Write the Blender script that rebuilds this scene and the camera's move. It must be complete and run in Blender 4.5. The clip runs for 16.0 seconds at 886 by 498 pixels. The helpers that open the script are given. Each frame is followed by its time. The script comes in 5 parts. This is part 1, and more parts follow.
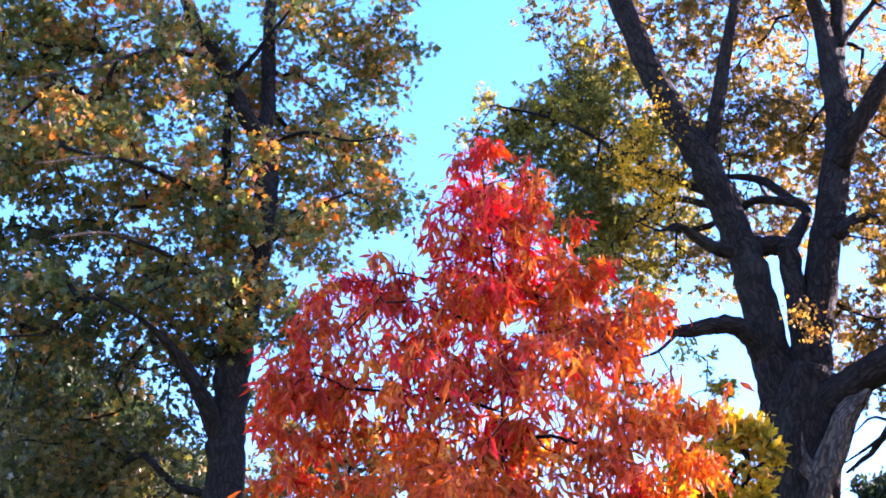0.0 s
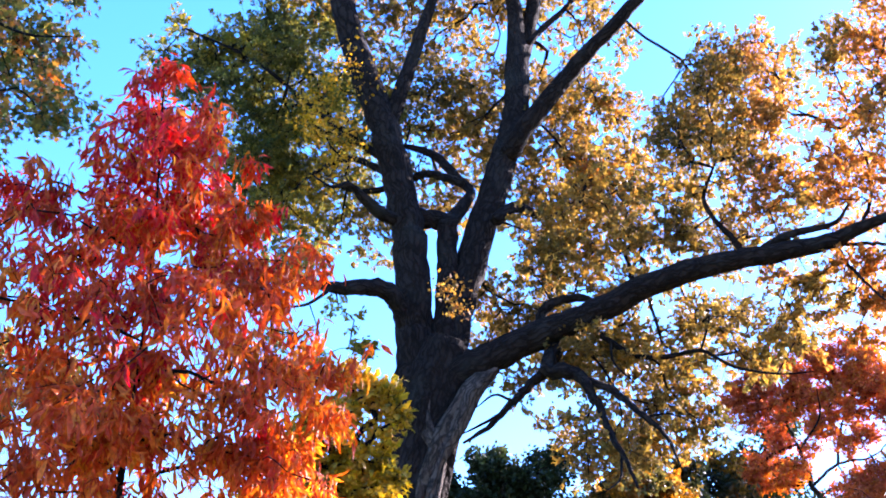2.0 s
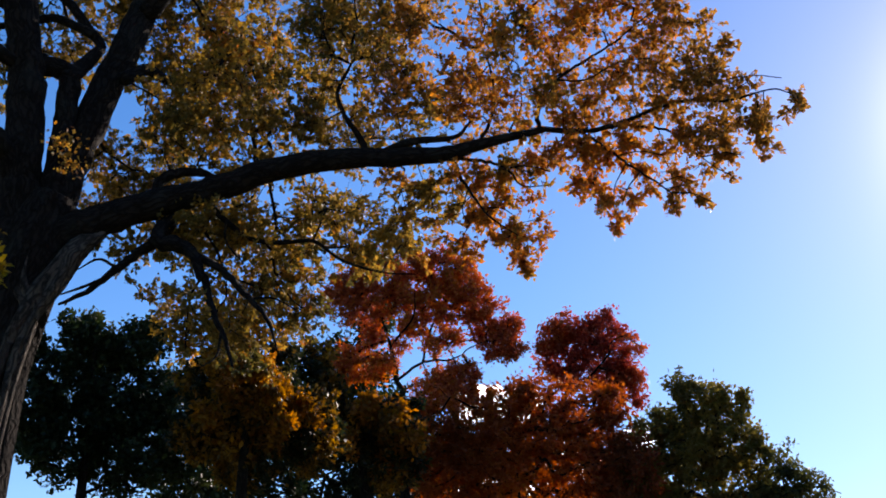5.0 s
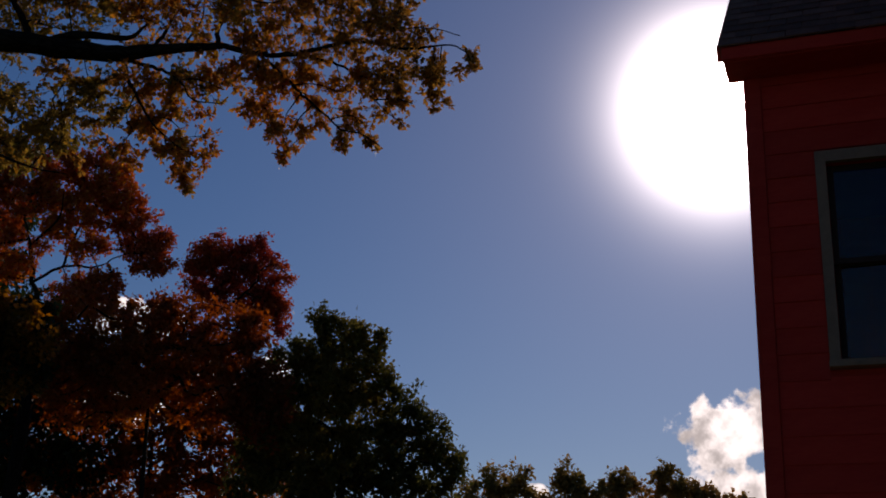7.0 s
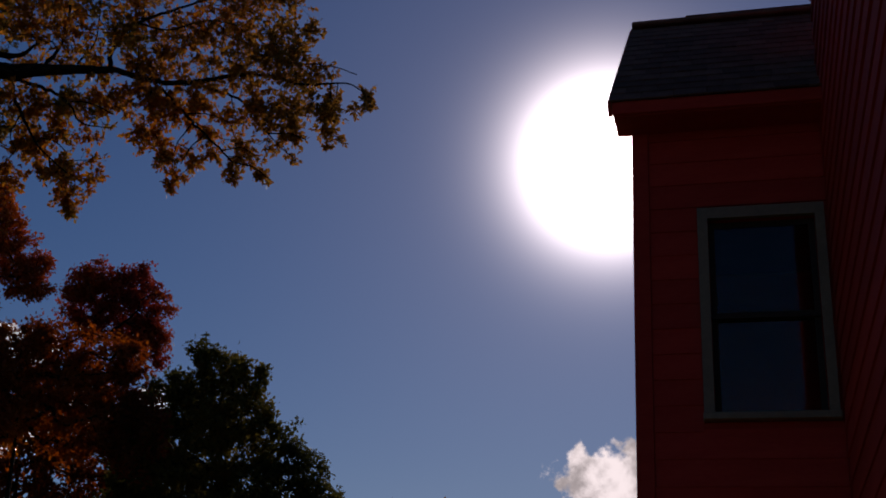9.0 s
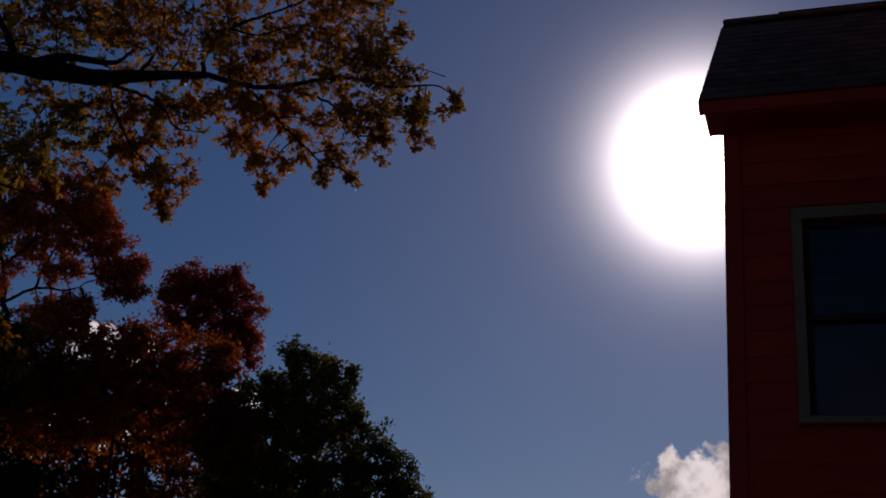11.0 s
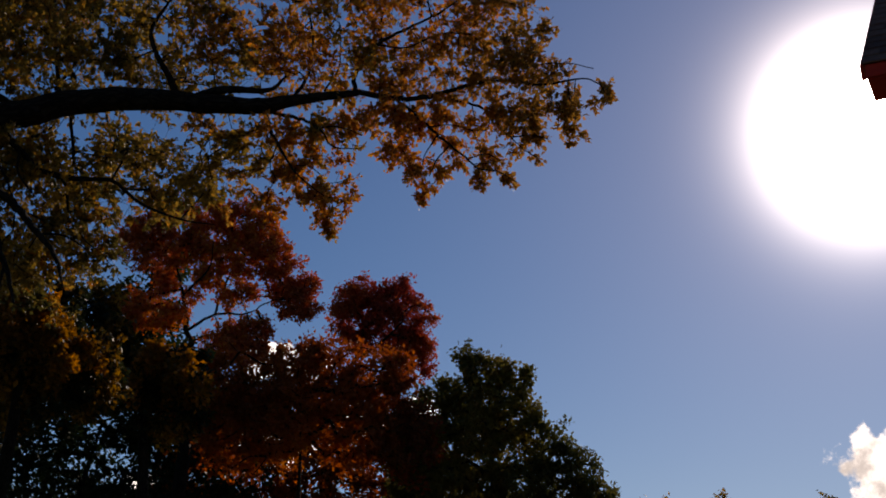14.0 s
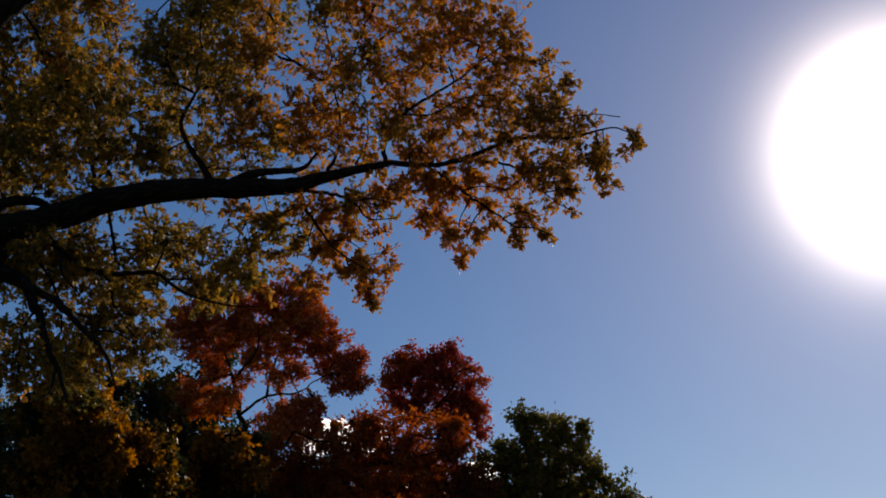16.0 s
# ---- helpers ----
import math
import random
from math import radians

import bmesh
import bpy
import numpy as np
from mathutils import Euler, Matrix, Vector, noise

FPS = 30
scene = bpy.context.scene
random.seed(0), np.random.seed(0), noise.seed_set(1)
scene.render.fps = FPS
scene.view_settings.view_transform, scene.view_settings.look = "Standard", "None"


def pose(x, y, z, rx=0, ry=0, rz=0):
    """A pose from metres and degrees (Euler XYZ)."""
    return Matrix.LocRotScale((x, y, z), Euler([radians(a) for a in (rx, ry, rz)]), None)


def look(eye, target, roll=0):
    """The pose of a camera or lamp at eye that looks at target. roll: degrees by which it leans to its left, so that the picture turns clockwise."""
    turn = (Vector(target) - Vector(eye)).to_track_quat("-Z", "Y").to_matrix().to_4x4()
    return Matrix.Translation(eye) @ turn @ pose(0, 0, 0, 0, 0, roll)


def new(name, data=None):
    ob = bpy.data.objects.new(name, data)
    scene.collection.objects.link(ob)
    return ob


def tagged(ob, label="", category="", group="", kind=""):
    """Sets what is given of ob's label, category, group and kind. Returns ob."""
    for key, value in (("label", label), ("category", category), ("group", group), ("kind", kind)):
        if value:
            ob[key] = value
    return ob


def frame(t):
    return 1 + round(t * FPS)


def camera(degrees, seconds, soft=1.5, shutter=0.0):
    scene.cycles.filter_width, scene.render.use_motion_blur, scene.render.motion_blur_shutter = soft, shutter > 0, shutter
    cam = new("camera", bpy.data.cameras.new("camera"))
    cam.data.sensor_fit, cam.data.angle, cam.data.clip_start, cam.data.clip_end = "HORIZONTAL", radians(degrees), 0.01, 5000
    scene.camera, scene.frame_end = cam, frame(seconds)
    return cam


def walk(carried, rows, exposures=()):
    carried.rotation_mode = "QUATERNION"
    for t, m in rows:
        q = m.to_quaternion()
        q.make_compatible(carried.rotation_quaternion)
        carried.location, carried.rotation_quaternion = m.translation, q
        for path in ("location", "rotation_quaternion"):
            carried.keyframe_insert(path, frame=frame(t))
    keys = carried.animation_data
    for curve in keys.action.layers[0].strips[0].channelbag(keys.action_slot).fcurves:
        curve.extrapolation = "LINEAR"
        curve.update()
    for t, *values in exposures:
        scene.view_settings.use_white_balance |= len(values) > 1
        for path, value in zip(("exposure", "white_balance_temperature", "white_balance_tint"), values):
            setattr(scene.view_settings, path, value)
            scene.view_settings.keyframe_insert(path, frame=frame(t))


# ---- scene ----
cam = camera(40.73, 16.0, soft=1.8)
PATH = [
    (0.0, pose(0, 0, 1.6, 120.70, -1.15, -0.68)),
    (0.5, pose(0, 0, 1.6, 120.64, -0.48, -1.98)),
    (1.0, pose(0, 0, 1.6, 119.71, -0.49, -6.33)),
    (1.5, pose(0, 0, 1.6, 118.84, -0.89, -13.05)),
    (2.0, pose(0, 0, 1.6, 118.61, -1.74, -19.38)),
    (2.5, pose(0, 0, 1.6, 117.78, -2.52, -24.20)),
    (3.0, pose(0, 0, 1.6, 116.75, -3.42, -28.55)),
    (3.5, pose(0, 0, 1.6, 115.19, -4.35, -33.01)),
    (3.7, pose(0, 0, 1.6, 114.79, -4.21, -33.81)),
    (5.8, pose(0, 0, 1.6, 111.71, -0.91, -45.98)),
    (6.0, pose(0, 0, 1.6, 110.80, -1.51, -48.33)),
    (6.5, pose(0, 0, 1.6, 110.87, -1.83, -54.44)),
    (7.0, pose(0, 0, 1.6, 110.54, -2.21, -57.16)),
    (7.5, pose(0, 0, 1.6, 110.35, -2.33, -59.59)),
    (8.0, pose(0, 0, 1.6, 112.03, -2.24, -62.98)),
    (8.2, pose(0, 0, 1.6, 112.98, -2.32, -63.70)),
    (10.3, pose(0, 0, 1.6, 112.62, -4.43, -61.55)),
    (10.5, pose(0, 0, 1.6, 113.16, -4.98, -60.94)),
    (11.0, pose(0, 0, 1.6, 112.55, -4.23, -59.18)),
    (11.5, pose(0, 0, 1.6, 111.72, -4.13, -56.73)),
    (12.0, pose(0, 0, 1.6, 111.60, -3.63, -53.51)),
    (12.5, pose(0, 0, 1.6, 111.84, -3.10, -52.56)),
    (13.0, pose(0, 0, 1.6, 111.76, -3.01, -50.80)),
    (13.5, pose(0, 0, 1.6, 111.73, -2.83, -50.52)),
    (14.0, pose(0, 0, 1.6, 112.02, -2.50, -50.00)),
    (14.5, pose(0, 0, 1.6, 112.78, -1.87, -49.57)),
    (15.0, pose(0, 0, 1.6, 113.12, -0.70, -48.18)),
    (15.5, pose(0, 0, 1.6, 113.72, 0.43, -46.87)),
    (16.0, pose(0, 0, 1.6, 115.02, 1.57, -46.07)),
]
EXPOSURES = [(0.0, 3.35, 6420, 46), (1.0, 3.17, 6280, 44), (2.0, 2.9, 6000, 36), (2.5, 2.62, 5950, 31), (3.2, 2.35, 5920, 28), (3.7, 2.15, 6000, 26),
             (5.8, 0.0, 7400, 20), (6.5, -0.53, 7450, 22), (7.0, -1.35, 7100, 25), (8.2, -1.55, 6900, 28), (10.5, -2.25, 6750, 27),
             (11.5, -1.8, 6900, 26), (12.5, -1.3, 7200, 24), (14.0, -0.85, 7650, 22), (16.0, -0.52, 7950, 19)]
walk(cam, PATH, EXPOSURES)

# ---- sun and sky ----
SUN_EL, SUN_AZ = 27.0, 70.6           # azimuth clockwise from +y
sun_way = Vector((math.sin(radians(SUN_AZ)) * math.cos(radians(SUN_EL)),
                  math.cos(radians(SUN_AZ)) * math.cos(radians(SUN_EL)), math.sin(radians(SUN_EL))))
sun = new("sun", bpy.data.lights.new("sun", "SUN"))
sun.data.energy, sun.data.angle, sun.data.color = 5.0, radians(0.53), (1.0, 0.93, 0.82)
sun.matrix_world = look(sun_way * 60, (0, 0, 0))


def way(az, el):
    a, e = radians(az), radians(el)
    return Vector((math.sin(a) * math.cos(e), math.cos(a) * math.cos(e), math.sin(e)))


class Nodes:
    """A short hand for building node trees."""

    def __init__(self, tree):
        self.t = tree
        tree.nodes.clear()

    def add(self, kind, *links):
        n = self.t.nodes.new(kind)
        for slot, value in links:
            if isinstance(value, bpy.types.NodeSocket):
                self.t.links.new(value, n.inputs[slot])
            else:
                n.inputs[slot].default_value = value
        return n

    def math(self, op, a, b=0.0, c=0.0, clamp=False):
        n = self.add("ShaderNodeMath", (0, a), (1, b), (2, c))
        n.operation, n.use_clamp = op, clamp
        return n.outputs[0]

    def vmath(self, op, a, b):
        n = self.add("ShaderNodeVectorMath", (0, a), (1, b))
        n.operation = op
        return n.outputs["Value"]

    def mix(self, fac, a, b, blend="MIX"):
        n = self.add("ShaderNodeMix")
        n.data_type, n.blend_type = "RGBA", blend
        for slot, value in ((0, fac), (6, a), (7, b)):
            if isinstance(value, bpy.types.NodeSocket):
                self.t.links.new(value, n.inputs[slot])
            else:
                n.inputs[slot].default_value = (*value, 1) if slot and len(value) == 3 else value
        return n.outputs[2]

    def noise(self, co, scale, detail=3.0, rough=0.55, dist=0.0):
        return self.add("ShaderNodeTexNoise", ("Vector", co), ("Scale", scale), ("Detail", detail), ("Roughness", rough),
                        ("Distortion", dist)).outputs["Fac"]

    def ramp(self, fac, stops, mode="LINEAR"):
        n = self.add("ShaderNodeValToRGB", (0, fac))
        n.color_ramp.interpolation = mode
        els = n.color_ramp.elements
        while len(els) < len(stops):
            els.new(0.5)
        for el, (p, c) in zip(els, stops):
            el.position, el.color = p, (*c, 1)
        return n.outputs[0]

    def range(self, v, a, b, c=0.0, d=1.0, smooth=True):
        n = self.add("ShaderNodeMapRange", (0, v), (1, a), (2, b), (3, c), (4, d))
        n.interpolation_type = "SMOOTHSTEP" if smooth else "LINEAR"
        return n.outputs[0]


def build_world():
    world = bpy.data.worlds.new("sky")
    scene.world = world
    world.use_nodes = True
    n = Nodes(world.node_tree)
    co = n.add("ShaderNodeTexCoord").outputs["Generated"]
    air = n.add("ShaderNodeTexSky")
    air.sky_type, air.sun_disc = "NISHITA", False
    air.sun_elevation, air.sun_rotation = radians(SUN_EL), radians(SUN_AZ)
    air.altitude, air.air_density, air.dust_density, air.ozone_density = 100, 1.0, 0.1, 2.5
    sky = n.add("ShaderNodeHueSaturation", ("Hue", 0.506), ("Saturation", 1.33), ("Color", air.outputs[0])).outputs[0]
    # cumulus banks low over the trees
    puff = n.noise(co, 30.0, 9.0, 0.55, 0.0)
    cover = None
    for az, el, size in CLOUDS:
        d = n.vmath("DISTANCE", co, way(az, el))
        m = n.math("SUBTRACT", 1.0, n.math("DIVIDE", d, size))
        cover = m if cover is None else n.math("MAXIMUM", cover, m)
    mask = n.math("ADD", cover, n.math("MULTIPLY", n.math("SUBTRACT", puff, 0.5), 1.7))
    mask = n.range(mask, 0.28, 0.46)
    tone = n.range(n.noise(co, 42.0, 9.0, 0.6), 0.3, 0.64, 10.0, 27.0)
    cloud = n.mix(1.0, n.add("ShaderNodeCombineXYZ", (0, tone), (1, tone), (2, tone)).outputs[0], (1.0, 0.98, 0.95), "MULTIPLY")
    body = n.mix(mask, sky, cloud)
    # the sun's own glare in the air round it
    cosang = n.vmath("DOT_PRODUCT", co, sun_way)
    ang = n.math("MULTIPLY", n.math("ARCCOSINE", n.math("MINIMUM", cosang, 1.0)), 180 / math.pi)
    core = n.math("MULTIPLY", n.math("POWER", 2.718, n.math("MULTIPLY", ang, -0.9)), 1360.0)
    wide = n.math("MULTIPLY", n.math("POWER", 2.718, n.math("MULTIPLY", ang, -0.1)), 2.1)
    glow = n.mix(1.0, n.add("ShaderNodeCombineXYZ", (0, core), (1, core), (2, core)).outputs[0], (1.0, 0.97, 0.95), "MULTIPLY")
    veil = n.mix(1.0, n.add("ShaderNodeCombineXYZ", (0, wide), (1, wide), (2, wide)).outputs[0], (1.12, 0.95, 1.0), "MULTIPLY")
    glow = n.mix(1.0, glow, veil, "ADD")
    total = n.mix(1.0, body, glow, "ADD")
    bg = n.add("ShaderNodeBackground", ("Color", total), ("Strength", 0.11))
    n.add("ShaderNodeOutputWorld", ("Surface", bg.outputs[0]))


CLOUDS = [(70.4, 11.6, 0.055), (72.8, 12.3, 0.05), (70.8, 8.8, 0.06), (61.3, 8.9, 0.018), (40.4, 16.1, 0.021), (41.5, 16.0, 0.021), (42.7, 16.1, 0.021),
          (40.0, 13.2, 0.03), (42.0, 12.2, 0.035), (45.5, 13.6, 0.03), (48.4, 14.2, 0.026), (35.4, 9.6, 0.02)]
build_world()


# ---- materials ----
def material(name):
    m = bpy.data.materials.new(name)
    m.use_nodes = True
    return m, Nodes(m.node_tree)


def leaf_material(name, stops, through_col=1.6, glow=0.5, patch=0.35, spread=0.75, rough=0.55, gloss=0.2):
    """Thin leaves: stops colour them leaf by leaf, with patches over the crown; part of the light passes through."""
    m, n = material(name)
    geo = n.add("ShaderNodeNewGeometry")
    co = geo.outputs["Position"]
    each = geo.outputs["Random Per Island"]
    one = n.add("ShaderNodeObjectInfo").outputs["Random"]
    each = n.math("FRACT", n.math("ADD", each, one))
    area = n.range(n.noise(co, patch, 2.0), 0.3, 0.7)
    fac = n.math("ADD", n.math("MULTIPLY", each, 1 - spread), n.math("MULTIPLY", area, spread), clamp=True)
    col = n.ramp(fac, stops)
    blot = n.range(n.noise(co, 34.0, 3.0), 0.35, 0.7, 0.72, 1.15)
    tint = n.add("ShaderNodeCombineXYZ", (0, blot), (1, blot), (2, blot)).outputs[0]
    col = n.mix(1.0, col, tint, "MULTIPLY")
    hue = n.add("ShaderNodeHueSaturation", ("Saturation", 1.1), ("Value", through_col), ("Color", col)).outputs[0]
    front = n.add("ShaderNodeBsdfPrincipled", ("Base Color", col), ("Roughness", rough), ("Specular IOR Level", gloss))
    back = n.add("ShaderNodeBsdfTranslucent", ("Color", hue))
    out = n.add("ShaderNodeMixShader", (0, glow), (1, front.outputs[0]), (2, back.outputs[0]))
    n.add("ShaderNodeOutputMaterial", (0, out.outputs[0]))
    return m


def bark_material(name, dark, light, scale=1.0):
    m, n = material(name)
    grain_co = n.add("ShaderNodeAttribute")
    grain_co.attribute_name = "grain"
    co = grain_co.outputs["Vector"]
    warp = n.add("ShaderNodeTexNoise", ("Vector", co), ("Scale", 3.5), ("Detail", 4.0)).outputs["Color"]
    bent = n.add("ShaderNodeVectorMath", (0, warp), (1, (0.5, 0.5, 0.5)))
    bent.operation = "SUBTRACT"
    moved = n.add("ShaderNodeVectorMath", (0, bent.outputs[0]), (1, (0.26, 0.26, 0.5)), (2, co))
    moved.operation = "MULTIPLY_ADD"
    long_co = n.add("ShaderNodeMapping", ("Vector", moved.outputs[0]), ("Scale", (1.0, 1.0, 0.24))).outputs[0]
    cells = n.add("ShaderNodeTexVoronoi", ("Vector", long_co), ("Scale", 15.0 * scale))
    cells.feature = "DISTANCE_TO_EDGE"
    ridge = n.range(cells.outputs["Distance"], 0.0, 0.28)
    grain = n.noise(long_co, 46.0 * scale, 7.0, 0.7)
    lump = n.noise(co, 5.0, 4.0)
    stain = n.noise(co, 1.3, 5.0, 0.65)
    fac = n.math("ADD", n.math("MULTIPLY", ridge, 0.25), n.math("ADD", n.math("MULTIPLY", grain, 0.45), n.math("MULTIPLY", lump, 0.3)))
    col = n.mix(n.range(fac, 0.25, 0.75), dark, light)
    col = n.mix(n.range(stain, 0.5, 0.8, 0.0, 0.5), col, (0.04, 0.045, 0.038))
    height = n.math("ADD", n.math("MULTIPLY", ridge, 0.45), n.math("ADD", n.math("MULTIPLY", grain, 0.4), n.math("MULTIPLY", lump, 0.5)))
    bump = n.add("ShaderNodeBump", ("Height", height), ("Strength", 1.0), ("Distance", 0.028)).outputs[0]
    b = n.add("ShaderNodeBsdfPrincipled", ("Base Color", col), ("Roughness", 0.95), ("Specular IOR Level", 0.08), ("Normal", bump))
    n.add("ShaderNodeOutputMaterial", (0, b.outputs[0]))
    return m


def plain_material(name, a, b, scale=6.0, rough=0.8, bump=0.3, stretch=(1, 1, 1), each=0.0, gloss=0.5):
    m, n = material(name)
    co = n.add("ShaderNodeTexCoord").outputs["Object"]
    co = n.add("ShaderNodeMapping", ("Vector", co), ("Scale", stretch)).outputs[0]
    big, fine = n.noise(co, scale, 4.0), n.noise(co, scale * 9, 5.0)
    fac = n.math("ADD", n.math("MULTIPLY", big, 0.6), n.math("MULTIPLY", fine, 0.4))
    col = n.mix(n.range(fac, 0.3, 0.7), a, b)
    if each:
        rnd = n.range(n.add("ShaderNodeObjectInfo").outputs["Random"], 0.0, 1.0, 1 - each, 1 + each)
        col = n.mix(1.0, col, n.add("ShaderNodeCombineXYZ", (0, rnd), (1, rnd), (2, rnd)).outputs[0], "MULTIPLY")
    bm_ = n.add("ShaderNodeBump", ("Height", fac), ("Strength", bump), ("Distance", 0.01)).outputs[0]
    s = n.add("ShaderNodeBsdfPrincipled", ("Base Color", col), ("Roughness", rough), ("Specular IOR Level", gloss), ("Normal", bm_))
    n.add("ShaderNodeOutputMaterial", (0, s.outputs[0]))
    return m


SCARLET = leaf_material("scarlet_leaf", [(0.0, (0.38, 0.025, 0.035)), (0.35, (0.60, 0.044, 0.042)), (0.7, (0.68, 0.078, 0.033)),
                                         (1.0, (0.72, 0.19, 0.05))], 1.15, 0.6, 1.2, 0.4, 0.5, 0.3)
ORANGE = leaf_material("orange_leaf", [(0.0, (0.28, 0.075, 0.025)), (0.22, (0.47, 0.063, 0.028)), (0.6, (0.61, 0.125, 0.028)),
                                       (0.92, (0.78, 0.33, 0.05))], 1.15, 0.6, 1.6, 0.45, 0.5, 0.3)
OAKLEAF = leaf_material("oak_leaf", [(0.0, (0.115, 0.088, 0.022)), (0.25, (0.205, 0.138, 0.035)), (0.55, (0.31, 0.188, 0.046)),
                                     (0.8, (0.36, 0.17, 0.04)), (1.0, (0.33, 0.105, 0.032))], 1.5, 0.54, 0.5, 0.45)
OAKTAN = leaf_material("oak_leaf_tan", [(0.0, (0.13, 0.074, 0.026)), (0.25, (0.24, 0.13, 0.036)), (0.55, (0.36, 0.17, 0.046)),
                                       (0.8, (0.39, 0.15, 0.04)), (1.0, (0.34, 0.092, 0.03))], 1.6, 0.58, 0.5, 0.45)
OAKGREEN = leaf_material("oak_leaf_green", [(0.0, (0.042, 0.043, 0.013)), (0.35, (0.125, 0.098, 0.026)), (0.7, (0.28, 0.17, 0.042)),
                                            (1.0, (0.42, 0.25, 0.045))], 1.2, 0.48, 0.8, 0.6)
OAKOLIVE = leaf_material("oak_leaf_olive", [(0.0, (0.028, 0.045, 0.014)), (0.35, (0.09, 0.10, 0.025)), (0.7, (0.21, 0.185, 0.036)),
                                           (1.0, (0.42, 0.28, 0.04))], 1.4, 0.52, 0.8, 0.6)
GUMLEAF = leaf_material("sweetgum_leaf", [(0.0, (0.022, 0.04, 0.015)), (0.36, (0.08, 0.105, 0.025)), (0.56, (0.21, 0.18, 0.038)),
                                          (0.78, (0.38, 0.165, 0.045)), (1.0, (0.45, 0.10, 0.04))], 1.35, 0.52, 1.3, 0.38, 0.45, 0.35)
# unturned lower leaves: greener, and darkened for the shade low in the crown
GUMGREENSHADE = leaf_material("sweetgum_green_shade_leaf", [(0.0, (0.010, 0.026, 0.011)), (0.4, (0.04, 0.055, 0.018)), (0.72, (0.11, 0.095, 0.025)),
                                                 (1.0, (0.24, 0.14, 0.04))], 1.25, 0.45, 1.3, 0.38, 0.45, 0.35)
OLIVE = leaf_material("olive_leaf", [(0.0, (0.025, 0.032, 0.012)), (0.5, (0.08, 0.078, 0.022)), (1.0, (0.20, 0.15, 0.035))], 1.45, 0.48)
GOLDLEAF = leaf_material("gold_leaf", [(0.0, (0.08, 0.095, 0.02)), (0.3, (0.30, 0.23, 0.026)), (0.65, (0.52, 0.31, 0.028)),
                                       (1.0, (0.52, 0.22, 0.03))], 1.35, 0.5, 1.4, 0.5)
# green leaves with the shade they stand in put into their colour, nearly black
GREENSHADE = leaf_material("green_shade_leaf", [(0.0, (0.010, 0.022, 0.009)), (0.6, (0.026, 0.042, 0.013)), (1.0, (0.07, 0.075, 0.02))], 1.2, 0.3)
MAPLELEAF = leaf_material("maple_leaf", [(0.0, (0.22, 0.075, 0.03)), (0.3, (0.38, 0.08, 0.04)), (0.7, (0.50, 0.13, 0.045)),
                                         (1.0, (0.55, 0.25, 0.05))], 1.25, 0.48, 0.4, 0.5)
CRIMSON = leaf_material("crimson_leaf", [(0.0, (0.18, 0.035, 0.03)), (0.6, (0.36, 0.065, 0.04)), (1.0, (0.44, 0.125, 0.045))], 1.3, 0.52, 0.5)
MIXEDLEAF = leaf_material("turning_leaf", [(0.0, (0.03, 0.05, 0.015)), (0.45, (0.09, 0.09, 0.02)), (0.7, (0.24, 0.13, 0.03)),
                                           (1.0, (0.42, 0.20, 0.03))], 1.3, 0.4, 0.5)
YELLOWLEAF = leaf_material("yellow_leaf", [(0.0, (0.30, 0.19, 0.02)), (0.5, (0.52, 0.29, 0.022)), (1.0, (0.60, 0.27, 0.022))], 1.35, 0.5, 1.4, 0.5)
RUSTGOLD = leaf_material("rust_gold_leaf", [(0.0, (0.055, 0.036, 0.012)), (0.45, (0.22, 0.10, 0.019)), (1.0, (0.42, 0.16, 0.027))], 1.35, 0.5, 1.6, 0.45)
TANLEAF = leaf_material("tan_leaf", [(0.0, (0.11, 0.09, 0.03)), (0.5, (0.25, 0.165, 0.055)), (1.0, (0.37, 0.18, 0.06))], 1.4, 0.5)
# amber leaves; the near-black lower stops paint the shaded parts of the crown
AMBERSHADE = leaf_material("amber_shade_leaf", [(0.0, (0.008, 0.015, 0.006)), (0.5, (0.024, 0.026, 0.009)), (0.76, (0.20, 0.10, 0.02)),
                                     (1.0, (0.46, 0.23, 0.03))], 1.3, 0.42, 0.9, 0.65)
RUSSET = leaf_material("russet_leaf", [(0.0, (0.12, 0.04, 0.02)), (0.35, (0.28, 0.07, 0.026)), (0.75, (0.42, 0.11, 0.032)),
                                       (1.0, (0.43, 0.16, 0.036))], 1.4, 0.5, 0.4)
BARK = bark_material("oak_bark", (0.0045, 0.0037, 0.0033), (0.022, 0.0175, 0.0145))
PALEBARK = bark_material("bare_bark", (0.012, 0.010, 0.009), (0.10, 0.085, 0.07), 0.9)
DARKBARK = bark_material("dark_bark", (0.005, 0.0045, 0.004), (0.020, 0.017, 0.015), 1.3)
GRASS = plain_material("grass_ground", (0.035, 0.06, 0.015), (0.10, 0.10, 0.03), 0.6, 0.95, 0.8)
REDPAINT = plain_material("red_paint", (0.44, 0.026, 0.018), (0.54, 0.045, 0.03), 2.0, 0.7, 0.2, (1, 1, 5), 0.1, 0.18)
TRIM = plain_material("tan_paint", (0.17, 0.125, 0.08), (0.24, 0.18, 0.115), 3.0, 0.55, 0.15)
GLASS, _n = material("window_glass")
_n.add("ShaderNodeOutputMaterial", (0, _n.add("ShaderNodeBsdfPrincipled", ("Base Color", (0.9, 0.95, 0.93, 1)), ("Roughness", 0.02),
                                              ("Transmission Weight", 1.0), ("IOR", 1.3)).outputs[0]))
SASHPAINT = plain_material("dark_brown_paint", (0.02, 0.013, 0.01), (0.04, 0.024, 0.018), 3.0, 0.6, 0.15, (1, 1, 1), 0.0, 0.25)
